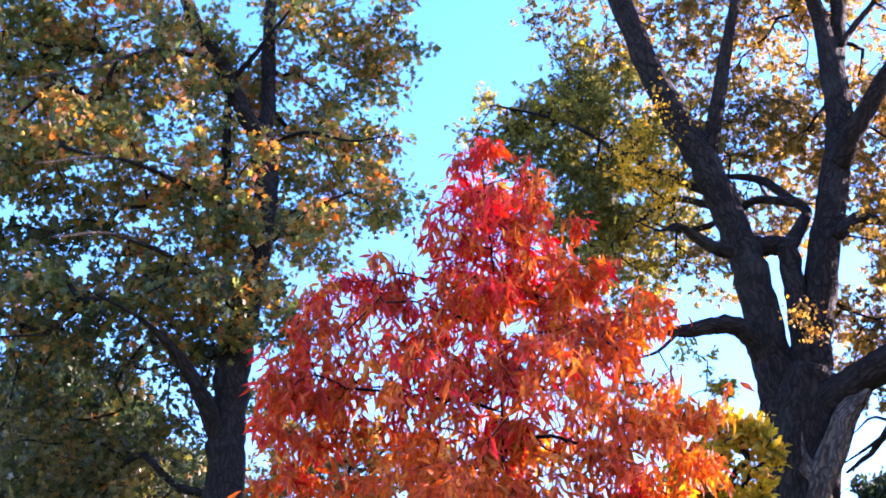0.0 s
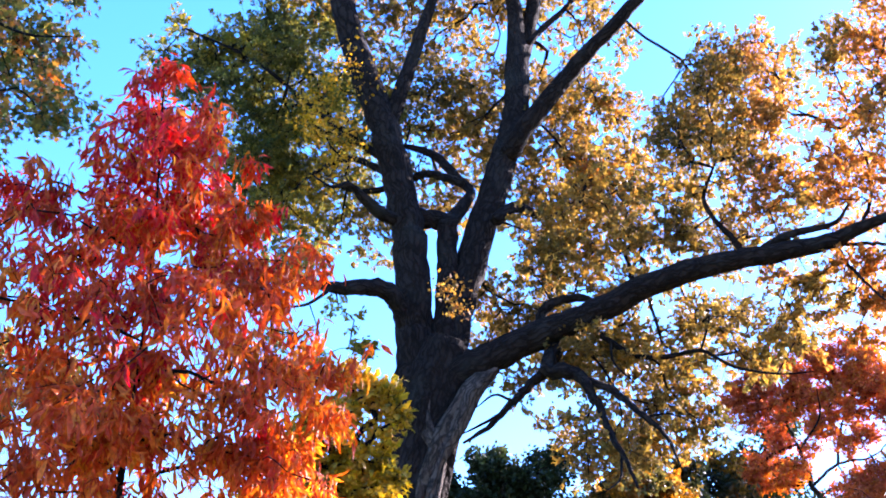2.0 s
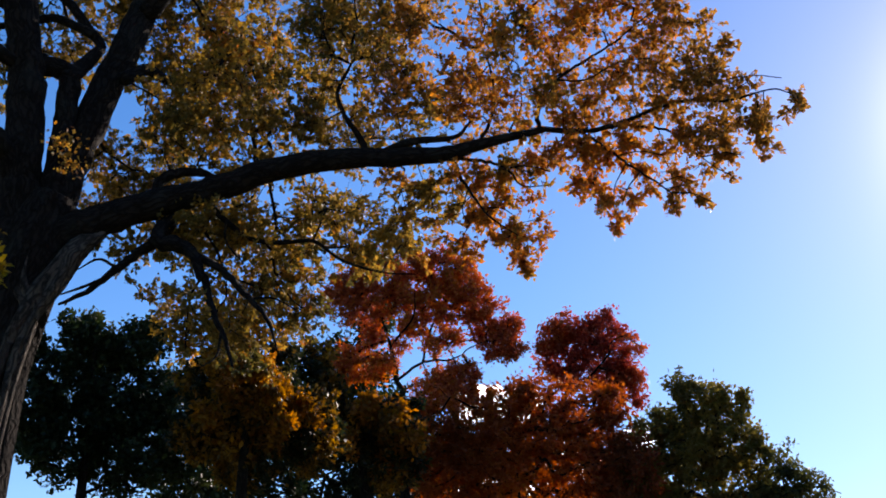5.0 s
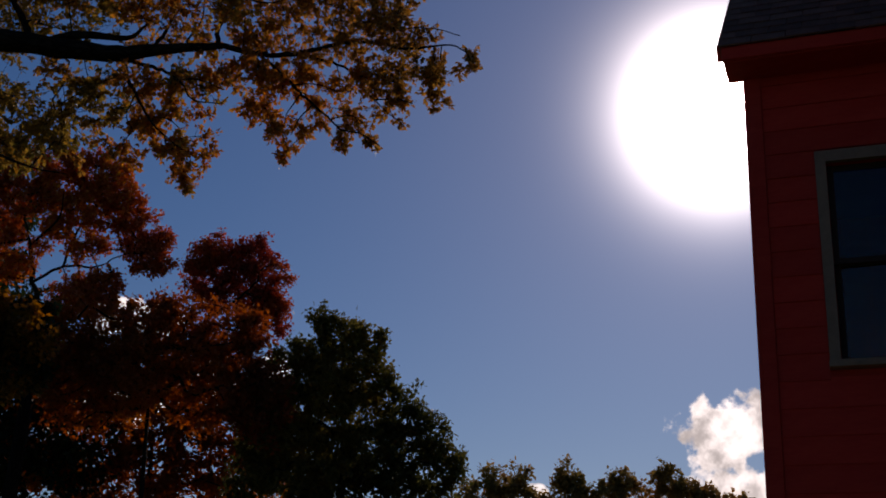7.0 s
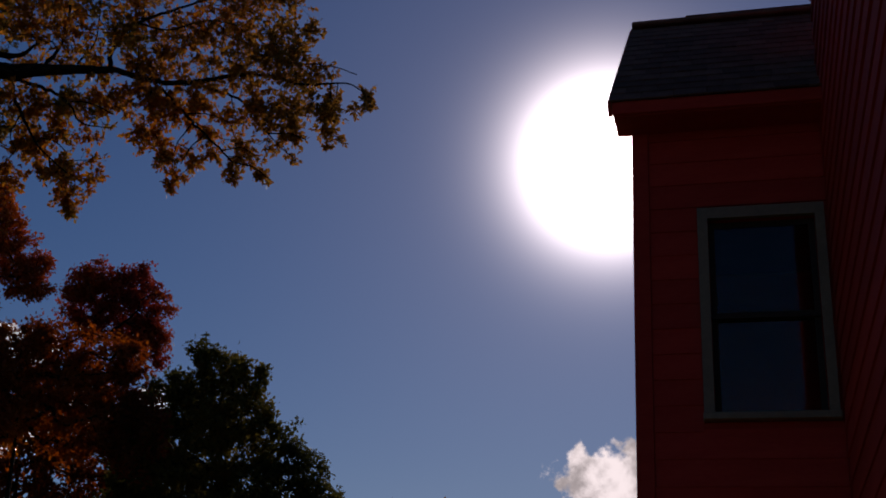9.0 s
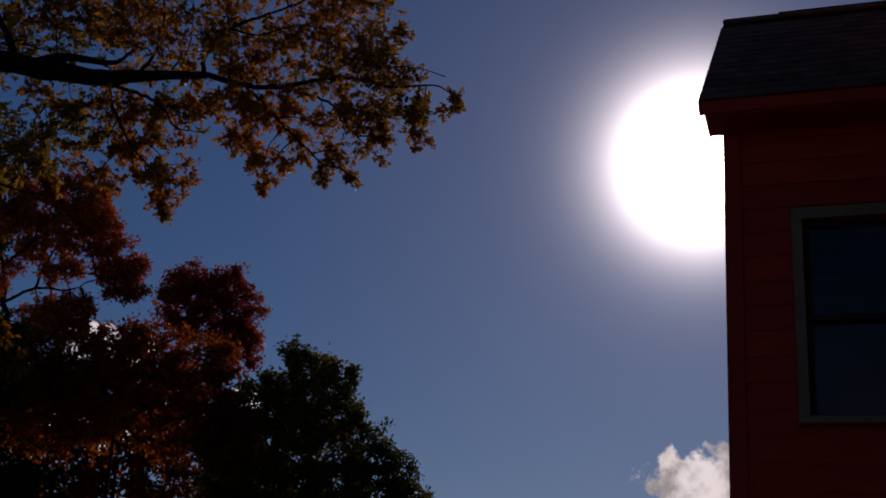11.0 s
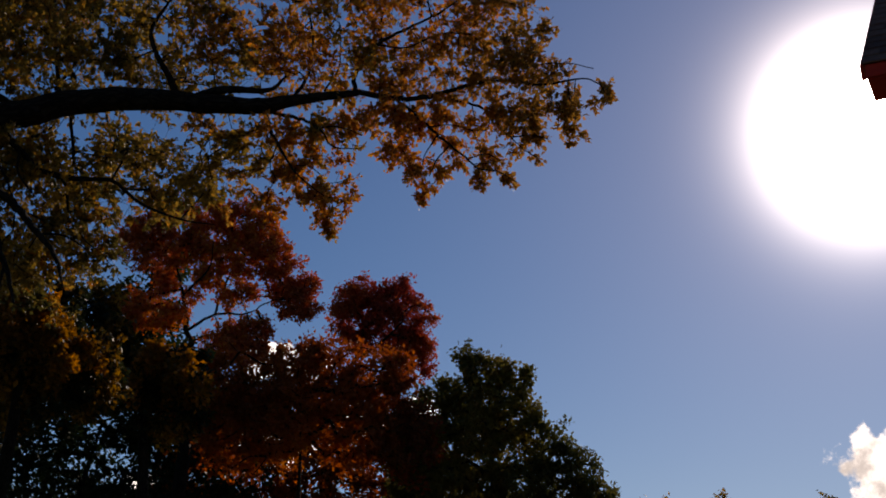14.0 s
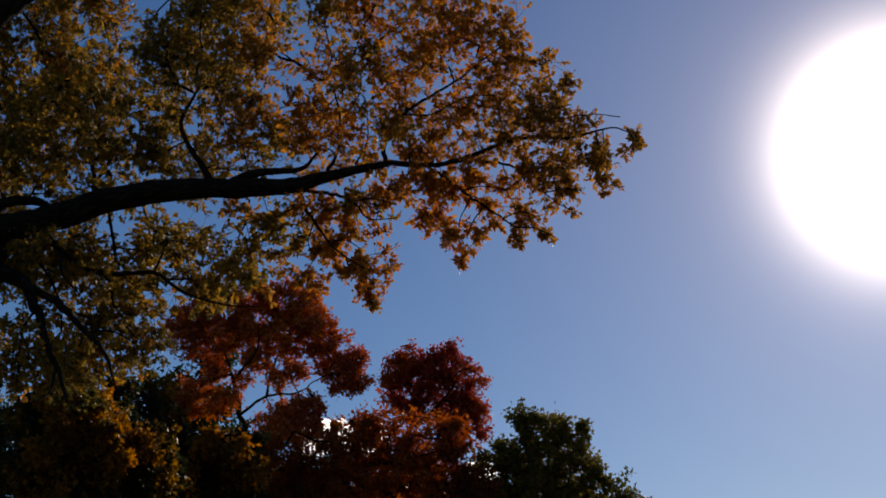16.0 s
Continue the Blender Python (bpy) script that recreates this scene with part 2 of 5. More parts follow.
SHINGLE = plain_material("roof_shingle", (0.09, 0.05, 0.038), (0.16, 0.095, 0.07), 5.0, 0.9, 0.6, (1, 1, 1), 0.25, 0.15)


# ---- building blocks ----
def part(name, mesh, mat, parent=None, label="", kind=""):
    if isinstance(mesh, bmesh.types.BMesh):
        bm, mesh = mesh, bpy.data.meshes.new(name)
        bm.to_mesh(mesh)
        bm.free()
    if mat and not mesh.materials:
        mesh.materials.append(mat)
    ob = new(name, mesh)
    ob.parent = parent
    return tagged(ob, label, kind=kind)


def thing(name, place, label, category, group="", kind=""):
    ob = new(name)
    ob.matrix_world = Matrix.Translation(place)
    ob.empty_display_size = 0.2
    return tagged(ob, label, category, group, kind)


def soup(name, verts, faces, smooth=False):
    """A mesh from arrays: verts (n, 3), faces (m, k) all with k corners."""
    me = bpy.data.meshes.new(name)
    v, f = np.asarray(verts, np.float32), np.asarray(faces, np.int32)
    me.vertices.add(len(v))
    me.vertices.foreach_set("co", v.ravel())
    me.loops.add(f.size)
    me.loops.foreach_set("vertex_index", f.ravel())
    me.polygons.add(len(f))
    me.polygons.foreach_set("loop_start", np.arange(0, f.size, f.shape[1], dtype=np.int32))
    me.update(calc_edges=True)
    if smooth:
        me.polygons.foreach_set("use_smooth", np.ones(len(f), bool))
    return me


def spline(points, steps=6):
    """Catmull-Rom through rows of any width."""
    p = np.array(points, float)
    p = np.vstack([2 * p[0] - p[1], p, 2 * p[-1] - p[-2]])
    out = []
    for i in range(1, len(p) - 2):
        for s in np.arange(steps) / steps:
            a, b, c, d = p[i - 1], p[i], p[i + 1], p[i + 2]
            out.append(0.5 * (2 * b + (c - a) * s + (2 * a - 5 * b + 4 * c - d) * s * s + (3 * b - a - 3 * c + d) * s ** 3))
    out.append(p[-2])
    return np.array(out)


class Wood:
    """Collects tapered tubes for trunk, limbs and twigs of one tree."""

    def __init__(self, rng):
        self.v, self.f, self.grain, self.n, self.rng = [], [], [], 0, rng

    def tube(self, rows, sides=7, rough=0.0):
        rows = np.asarray(rows, float)
        p, r = rows[:, :3], np.maximum(rows[:, 3], 0.002)
        tan = np.gradient(p, axis=0)
        tan /= np.linalg.norm(tan, axis=1)[:, None] + 1e-9
        side = np.cross(tan, np.where(np.abs(tan[:, 2:3]) > 0.9, (0.0, 1.0, 0.0), (0.0, 0.0, 1.0)))
        side[0] /= np.linalg.norm(side[0]) + 1e-9
        for i in range(1, len(p)):          # carry the ring along without twist
            s = side[i - 1] - tan[i] * (side[i - 1] @ tan[i])
            side[i] = s / (np.linalg.norm(s) + 1e-9)
        up_ = np.cross(side, tan)
        a = np.arange(sides) * 2 * np.pi / sides
        ring = np.cos(a)[None, :, None] * side[:, None] + np.sin(a)[None, :, None] * up_[:, None]
        rad = r[:, None] * np.ones((1, sides))
        if rough:                           # flutes that drift slowly along the limb
            flute = self.rng.normal(size=sides) + 0.14 * np.cumsum(self.rng.normal(size=(len(p), sides)), axis=0)
            rad = rad * (1 + rough * np.clip(flute, -2.2, 2.2) + 0.9 * rough * np.sin(a * 4 + 1.0))
        v = (p[:, None] + ring * rad[:, :, None]).reshape(-1, 3)
        i, j = np.meshgrid(np.arange(len(p) - 1), np.arange(sides), indexing="ij")
        k = (j + 1) % sides
        q = np.stack([i * sides + j, i * sides + k, (i + 1) * sides + k, (i + 1) * sides + j], -1).reshape(-1, 4)
        along = np.concatenate([[0], np.cumsum(np.linalg.norm(np.diff(p, axis=0), axis=1))]) + self.rng.uniform(0, 50)
        self.grain.append(np.stack([np.cos(a)[None] * rad, np.sin(a)[None] * rad, np.repeat(along[:, None], sides, 1)], -1).reshape(-1, 3))
        self.v.append(v)
        self.f.append(q + self.n)
        self.n += len(v)

    def mesh(self, name):
        me = soup(name, np.vstack(self.v), np.vstack(self.f), True)
        layer = me.attributes.new("grain", "FLOAT_VECTOR", "POINT")
        layer.data.foreach_set("vector", np.vstack(self.grain).astype(np.float32).ravel())
        return me


def fan(outline, cup=0.08):
    """A flat lobed leaf, fanned round a point on its midrib. Outline in (x, y), stalk at the origin."""
    o = np.array([(x, y, cup * abs(x) * 2 - 0.25 * cup * y * y) for x, y in outline], float)
    mid = np.array([[0, 0.42, -0.02]])
    k = len(o)
    return np.vstack([o, mid]), np.array([(i, (i + 1) % k, k) for i in range(k)])


LANCE = (np.array([(0, 0, 0), (-0.06, 0.2, 0.05), (0, 0.24, 0.0), (0.06, 0.2, 0.05), (-0.115, 0.58, 0.0), (0, 0.6, -0.06),
                   (0.115, 0.58, 0.0), (0, 1, -0.26)], float),
         np.array([(0, 2, 1), (0, 3, 2), (1, 2, 5), (1, 5, 4), (2, 3, 6), (2, 6, 5), (4, 5, 7), (5, 6, 7)]))
STAR = fan([(0, 0), (0.45, 0.08), (0.22, 0.36), (0.5, 0.72), (0.15, 0.6), (0, 1), (-0.15, 0.6), (-0.5, 0.72), (-0.22, 0.36), (-0.45, 0.08)])
LOBED = (np.array([(0, 0, 0), (0.36, 0.46, 0.07), (0.1, 0.66, 0), (0, 1, -0.1), (-0.36, 0.56, 0.06)], float), np.array([(0, 1, 2), (0, 2, 4), (2, 3, 4)]))
OVAL = (np.array([(0, 0, 0), (0.3, 0.45, 0.06), (0, 1, -0.08), (-0.3, 0.45, 0.06)], float), np.array([(0, 1, 2), (0, 2, 3)]))


def turns(rng, ways, roll=None):
    """Rotation matrices (n, 3, 3) whose second column is each way."""
    y = ways / (np.linalg.norm(ways, axis=1)[:, None] + 1e-9)
    ref = rng.normal(size=y.shape)
    ref[:, 2] += 0.8
    x = np.cross(y, ref)
    x /= np.linalg.norm(x, axis=1)[:, None] + 1e-9
    return np.stack([x, y, np.cross(x, y)], -1)


def leaf_mesh(name, rng, at, ways, sizes, shape):
    tv, tf = shape
    v = np.einsum("nij,kj->nki", turns(rng, ways), tv) * sizes[:, None, None] + at[:, None]
    f = tf[None] + (np.arange(len(at)) * len(tv))[:, None, None]
    return soup(name, v.reshape(-1, 3), f.reshape(-1, tf.shape[1]))


def ball(rng, n, inner=0.0):
    d = rng.normal(size=(n, 3))
    d /= np.linalg.norm(d, axis=1)[:, None]
    return d * ((inner + (1 - inner) * rng.random(n)) ** (1 / 3))[:, None]


class Tree:
    """Limbs given by their course; clumps of foliage reached by twigs from the nearest limb."""

    def __init__(self, seed):
        self.rng = np.random.default_rng(seed)
        self.wood, self.samples, self.at, self.ways, self.kinds, self.tint = Wood(self.rng), [], [], [], [], 0
        self.boughs = []

    def limb(self, rows, sides=9, rough=0.04, steps=5, wander=0.06):
        s = spline(rows, steps)
        s[:, 3] *= np.clip(0.62 + 4.2 * s[:, 3], 0.62, 1.0)
        s[1:-1, :3] += self.rng.normal(size=(len(s) - 2, 3)) * s[1:-1, 3:] * wander
        s[:, 3] = np.maximum(s[:, 3] * (1 + 0.03 * (wander > 0) * self.rng.normal(size=len(s))), 0.006)
        ends = []
        for a, b in ((s[0], s[1]), (s[-1], s[-2])):          # rounded ends
            out = (a[:3] - b[:3]) / (np.linalg.norm(a[:3] - b[:3]) + 1e-9)
            ends.append([(*(a[:3] + out * a[3] * k), a[3] * r) for k, r in ((0.35, 0.8), (0.55, 0.35), (0.6, 0.02))])
        self.boughs.append(Wood(self.rng))
        self.boughs[-1].tube(np.vstack([ends[0][::-1], s, ends[1]]), sides, rough)
        self.samples.append(s)
        return s

    def grow(self, masses, per_mass=24, depth=0.0, gap=0.9, flat=0.85, per=18, tuft=0.09, droop=0.25, step=0.3, thick=0.0042, hang=False, hole=-0.24, kink=0.05, spurs=0, usual=0.0):
        """Twigs that reach into every mass (place and radius), each from the nearest wood, thickening towards the limbs.
        gap: size in metres of the holes in the foliage. hang: leaves in whorls that droop from the twigs' ends.
        spurs: short side shoots at every twig's end, each with a rosette of leaves."""
        rng = self.rng
        ends, tints, reach = [], [], []
        usual = usual or np.mean([m[3] for m in masses])
        for m in masses:
            c, size = np.array(m[:3], float), m[3]
            c[:2] += c[:2] / np.linalg.norm(c[:2]) * rng.uniform(-0.2 * depth, depth)
            shape = size * rng.uniform(0.8, 1.2, 3) * (1, 1, flat)
            count = int(per_mass * (size / usual) ** 2 * (m[5] if len(m) > 5 else 1.0)) + 3
            for p in c + ball(rng, count, 0.05) * shape * (1 + 0.4 * rng.random((count, 1)) ** 5):
                if noise.noise(Vector(p) / gap) > hole:
                    ends.append(p)
                    reach.append(min(1.0, 0.25 + size / 0.5))
                    tints.append(self.tint if len(m) < 5 else int(m[4]) if m[4] > 1.5 else int(rng.random() < m[4]))
        ends, tints = np.array(ends), np.array(tints)
        base = np.vstack(self.samples)
        room = len(base) + len(ends) * 14
        at, par, cost, rad = np.zeros((room, 3)), np.full(room, -1), np.zeros(room), np.zeros(room)
        n = len(base)
        at[:n], rad[:n] = base[:, :3], base[:, 3]
        near = np.array([np.min(np.linalg.norm(base[:, :3] - e, axis=1)) for e in ends])
        tips = {}
        for i in np.argsort(near):
            e = ends[i]
            d = np.linalg.norm(at[:n] - e, axis=1)
            j = int(np.argmin(d + 0.22 * cost[:n]))
            k = min(12, max(1, int(d[j] / step)))
            prev, start = j, at[j].copy()
            side = rng.normal(size=3) * 0.10 * d[j] + (0, 0, 0.10 * d[j])
            for q in range(1, k + 1):
                f = q / k
                at[n] = start * (1 - f) + e * f + side * math.sin(f * math.pi) + (rng.normal(size=3) * kink * step if q < k else 0)
                par[n], cost[n] = prev, cost[prev] + d[j] / k
                prev = n
                n += 1
            tips[prev] = i
        # every node carries the twigs beyond it
        load = np.zeros(n)
        for t in tips:
            load[t] = 1
        first = len(base)
        for i in range(n - 1, first - 1, -1):
            if par[i] >= first:
                load[par[i]] += load[i]
        heavy = {}
        for i in range(first, n):
            p = par[i]
            if p >= first and (p not in heavy or load[i] > load[heavy[p]]):
                heavy[p] = i
        for i in range(first, n):
            p = par[i]
            if p >= first and heavy[p] == i:
                continue
            chain = [p, i]
            while chain[-1] in heavy:
                chain.append(heavy[chain[-1]])
            r = thick * np.maximum(load[chain], 1) ** 0.5
            r[0] = r[1] * 1.15 if p >= first else min(rad[p] * 0.8, r[1] * 1.3)
            rows = np.hstack([at[chain], r[:, None]])
            self.wood.tube(rows if len(rows) < 3 or kink > 0.1 and r[1] < 0.014 else spline(rows, 2), 4 if r[1] < 0.02 else 6)
        for t, i in tips.items():
            self.tint = tints[i]
            e, back = at[t], at[par[t]]
            if hang:
                around = rng.random(per) * 2 * np.pi
                fall = rng.uniform(-3.2, 0.0, per)
                self.leaves(e + rng.normal(size=(per, 3)) * tuft, np.stack([np.cos(around), np.sin(around), fall], -1))
                continue
            way_ = (e - back) / (np.linalg.norm(e - back) + 1e-6)
            for _ in range(spurs):
                root_ = e + (back - e) * rng.random() * 0.8
                shoot = ball(rng, 1, 0.6)[0] + way_ * 0.75 + (0, 0, 0.12)
                tip = root_ + shoot * rng.uniform(0.1, 0.26) * reach[i]
                self.wood.tube(np.array([(*root_, thick * 0.9), (*tip, thick * 0.5)]), 3)
                d = ball(rng, per, 0.3) * 1.1 + shoot * 0.8
                d[:, 2] -= droop
                self.leaves(tip - shoot * 0.07 * rng.random((per, 1)) + rng.normal(size=(per, 3)) * tuft, d)
            if spurs:
                continue
            f = rng.random(per)[:, None] ** 1.6
            d = ball(rng, per) + way_ * 0.4
            d[:, 2] -= droop
            self.leaves(e * (1 - f) + back * f + rng.normal(size=(per, 3)) * tuft, d)

    def leaves(self, at, ways):
        self.at.append(at)
        self.ways.append(ways)
        self.kinds.append(np.full(len(at), self.tint))

    def finish(self, name, place, label, category, leaf, shape, size, bark, leaf_label="", spare=0, group=""):
        """size: length of a leaf, with a spread of a quarter. spare: how many leaves stand as single parts."""
        rng = self.rng
        root = thing(name, place, label, category, group)
        shift = np.array(place, float)
        back = Matrix.Translation(-Vector(place))
        for k, wood in enumerate(self.boughs):
            me = wood.mesh("limb" if k else "trunk")
            me.transform(back)
            part("limb" if k else "trunk", me, bark, root)
        me = self.wood.mesh("branchwork")
        me.transform(back)
        part("branchwork", me, bark, root, kind="stuff")
        at, ways = np.vstack(self.at) - shift, np.vstack(self.ways)
        sizes = size * (1 + 0.25 * rng.normal(size=len(at))).clip(0.5, 1.6)
        single = np.zeros(len(at), bool)
        if spare:
            near = np.argsort(np.linalg.norm(at + shift, axis=1))[:spare * 3:3]
            single[near] = True
        kinds = np.concatenate(self.kinds)
        leaf = leaf if isinstance(leaf, (list, tuple)) else [leaf]
        for k, mat in enumerate(leaf):
            pick = ~single & (kinds == k)
            if pick.any():
                part("crown", leaf_mesh("crown", rng, at[pick], ways[pick], sizes[pick], shape), mat, root, leaf_label, "stuff")
        if spare:
            one = [soup("leaf", *shape) for _ in leaf]
            m3 = turns(rng, ways[single])
            for p, m, s, k in zip(at[single], m3, sizes[single], kinds[single]):
                lf = part("leaf", one[k], leaf[k], root)
                lf.matrix_basis = Matrix.Translation(p) @ Matrix(m.tolist()).to_4x4() @ Matrix.Scale(s, 4)
        return root


def box_mesh(name, size, centre=(0, 0, 0), bevel=0.0):
    bm = bmesh.new()
    bmesh.ops.create_cube(bm, size=1.0)
    bmesh.ops.scale(bm, vec=size, verts=bm.verts)
    bmesh.ops.translate(bm, vec=centre, verts=bm.verts)
    if bevel:
        bmesh.ops.bevel(bm, geom=bm.edges[:], offset=bevel, segments=1, affect="EDGES")
    return bm


# ---- ground ----
def build_ground():
    bm = bmesh.new()
    bmesh.ops.create_grid(bm, x_segments=60, y_segments=60, size=900)
    for v in bm.verts:
        v.co.z = 0.6 * noise.noise(v.co * 0.02) * min(1.0, max(0.0, (v.co.xy.length - 40) / 60))
    tagged(part("ground", bm, GRASS), "rough autumn lawn under the trees", "ground", kind="structure")


build_ground()


# ---- the great oak ----
def great_oak():
    t = Tree(11)
    foot = (4.30, 13.32, 5.91)
    t.limb([(foot[0] - 0.38, foot[1] + 0.13, 0.0, 0.68), (foot[0] - 0.36, foot[1] + 0.13, 0.5, 0.56), (foot[0] - 0.3, foot[1] + 0.12, 2.5, 0.46)]
           + [(4.06, 13.42, 5.3, 0.415), (4.12, 13.39, 5.91, 0.40), (4.23, 13.35, 6.55, 0.39), (4.33, 13.32, 7.21, 0.407), (4.46, 13.27, 7.75, 0.347)], 36, 0.08, 5, 0.0)
    # two upright stems
    t.limb([(4.31, 13.32, 6.55, 0.141), (4.23, 13.35, 7.10, 0.235), (4.16, 13.37, 7.68, 0.246), (4.09, 13.39, 8.31, 0.228), (4.02, 13.41, 9.23, 0.211), (3.90, 13.45, 9.85, 0.204), (3.70, 13.50, 10.76, 0.198), (3.41, 13.58, 11.63, 0.196), (3.08, 13.66, 12.54, 0.181), (2.80, 13.72, 13.55, 0.166), (2.57, 13.76, 14.50, 0.149), (2.34, 13.80, 15.67, 0.122), (2.06, 13.85, 17.18, 0.069)], 14)
    t.limb([(4.37, 13.30, 6.62, 0.141), (4.50, 13.33, 7.24, 0.237), (4.61, 13.37, 7.89, 0.242), (4.74, 13.41, 8.57, 0.210), (4.93, 13.41, 9.36, 0.216), (5.16, 13.41, 10.28, 0.207), (5.37, 13.40, 11.07, 0.204), (5.53, 13.41, 11.79, 0.193), (5.57, 13.48, 12.67, 0.191), (5.59, 13.55, 13.49, 0.134), (5.54, 13.64, 14.35, 0.111), (5.49, 13.74, 15.62, 0.077)], 14)
    t.limb([(5.66, 13.67, 12.94, 0.159), (5.89, 13.80, 13.74, 0.128), (6.12, 13.91, 14.94, 0.115), (6.39, 14.01, 16.60, 0.081)], 10)
    t.limb([(5.76, 13.42, 13.20, 0.062), (6.05, 13.51, 13.66, 0.059), (6.43, 13.55, 14.17, 0.051), (6.93, 13.53, 15.02, 0.038)], 7)
    t.limb([(5.35, 13.26, 10.98, 0.154), (5.49, 13.01, 11.26, 0.142), (5.89, 12.63, 11.90, 0.127), (6.20, 12.27, 12.34, 0.112), (6.54, 11.89, 12.76, 0.096), (6.92, 11.46, 13.30, 0.076), (7.35, 10.97, 13.90, 0.047)], 10)
    t.limb([(3.65, 13.52, 11.19, 0.112), (3.74, 13.41, 11.67, 0.106), (3.88, 13.28, 12.31, 0.091), (4.01, 13.16, 12.97, 0.080), (4.16, 13.03, 13.65, 0.069), (4.29, 12.91, 14.68, 0.045)], 9)
    # short middle stem and its crooked side branches
    t.limb([(4.46, 13.27, 7.83, 0.160), (4.49, 13.31, 8.49, 0.141), (4.52, 13.36, 9.10, 0.140), (4.49, 13.42, 9.70, 0.139), (4.17, 13.57, 9.80, 0.155)], 10)
    t.limb([(4.49, 13.37, 9.62, 0.123), (4.75, 13.52, 10.06, 0.095), (4.96, 13.70, 10.47, 0.073), (4.83, 13.99, 10.87, 0.074), (4.60, 14.31, 11.37, 0.068), (4.22, 14.67, 11.67, 0.052), (3.74, 15.04, 11.75, 0.026)], 8)
    t.limb([(4.74, 13.49, 10.46, 0.072), (4.38, 13.93, 10.78, 0.069), (4.07, 14.33, 10.76, 0.062), (3.67, 14.75, 10.78, 0.055), (3.41, 15.12, 11.01, 0.039), (3.08, 15.50, 11.40, 0.022)], 8)
    t.limb([(3.93, 13.44, 9.60, 0.099), (3.55, 13.34, 9.63, 0.091), (3.27, 13.20, 9.72, 0.075), (3.02, 13.06, 9.79, 0.045), (2.76, 12.91, 9.61, 0.026), (2.43, 12.77, 9.66, 0.014)], 8)
    # bowed branch over the scarlet tree
    t.limb([(4.01, 13.41, 8.07, 0.146), (3.84, 13.29, 8.33, 0.138), (3.58, 13.18, 8.42, 0.123), (3.26, 13.09, 8.34, 0.100), (2.88, 13.00, 8.22, 0.077), (2.53, 12.90, 8.20, 0.059), (2.20, 12.78, 8.14, 0.038), (1.83, 12.67, 8.19, 0.024)], 9)
    t.limb([(2.81, 12.69, 8.04, 0.034), (2.53, 12.50, 7.71, 0.027), (2.19, 12.31, 7.50, 0.016)], 5)
    t.limb([(5.08, 13.04, 9.70, 0.100), (5.41, 13.13, 10.02, 0.086), (5.77, 13.19, 10.00, 0.071), (6.10, 13.27, 10.14, 0.048), (6.48, 13.31, 10.43, 0.029)], 7)
    # the long level limb
    t.limb([(4.45, 13.27, 7.19, 0.250), (4.72, 13.03, 7.43, 0.221), (5.09, 12.74, 7.63, 0.199), (5.52, 12.41, 7.85, 0.177), (6.01, 12.02, 8.03, 0.162), (6.54, 11.58, 8.31, 0.152), (7.12, 11.07, 8.46, 0.137), (7.62, 10.56, 8.46, 0.118), (8.07, 10.03, 8.46, 0.097), (8.35, 9.63, 8.55, 0.072), (8.75, 9.07, 8.64, 0.048)], 12)
    t.limb([(5.56, 12.52, 7.86, 0.086), (5.50, 12.50, 8.11, 0.079), (5.66, 12.39, 8.28, 0.068), (5.93, 12.22, 8.31, 0.057), (6.17, 12.05, 8.21, 0.036), (6.39, 11.89, 8.42, 0.021)], 7)
    t.limb([(7.52, 10.97, 8.63, 0.064), (7.41, 10.96, 8.81, 0.053), (7.19, 11.01, 9.08, 0.043), (7.06, 11.01, 9.36, 0.036), (7.14, 10.86, 9.74, 0.022)], 6)
    t.limb([(7.61, 10.79, 8.57, 0.071), (7.79, 10.41, 8.68, 0.060), (8.08, 9.92, 8.64, 0.038), (8.10, 9.65, 8.75, 0.017)], 7)
    t.limb([(6.57, 11.91, 8.41, 0.043), (6.56, 12.25, 9.21, 0.034), (6.62, 12.56, 9.99, 0.027), (6.65, 12.88, 10.61, 0.016)], 5)
    t.limb([(8.88, 9.29, 8.77, 0.048), (9.21, 8.85, 8.70, 0.043), (9.47, 8.45, 8.73, 0.037), (9.68, 8.08, 8.86, 0.032), (9.89, 7.71, 8.87, 0.026), (10.08, 7.32, 8.78, 0.021), (10.28, 6.89, 8.81, 0.015), (10.33, 6.67, 8.68, 0.010)], 6, 0.04, 5, 0.35)
    t.limb([(9.25, 8.92, 8.73, 0.032), (9.39, 8.59, 8.39, 0.028), (9.42, 8.38, 8.15, 0.024), (9.44, 8.17, 7.95, 0.021), (9.48, 7.93, 7.72, 0.017), (9.47, 7.76, 7.55, 0.014), (9.53, 7.50, 7.46, 0.011), (9.55, 7.27, 7.28, 0.008)], 6, 0.04, 5, 0.35)
    t.limb([(9.30, 8.05, 7.86, 0.016), (9.17, 8.12, 7.66, 0.011), (9.08, 8.15, 7.41, 0.006)], 5, 0.04, 5, 0.35)
    t.limb([(9.31, 8.27, 8.06, 0.015), (9.28, 8.41, 7.85, 0.010), (9.31, 8.49, 7.68, 0.006)], 5, 0.04, 5, 0.35)
    t.limb([(9.36, 7.83, 7.64, 0.013), (9.41, 7.61, 7.67, 0.009), (9.43, 7.42, 7.54, 0.006)], 5, 0.04, 5, 0.35)
    t.limb([(9.28, 8.37, 8.19, 0.013), (9.46, 8.17, 8.23, 0.010), (9.62, 7.98, 8.16, 0.006)], 5, 0.04, 5, 0.35)
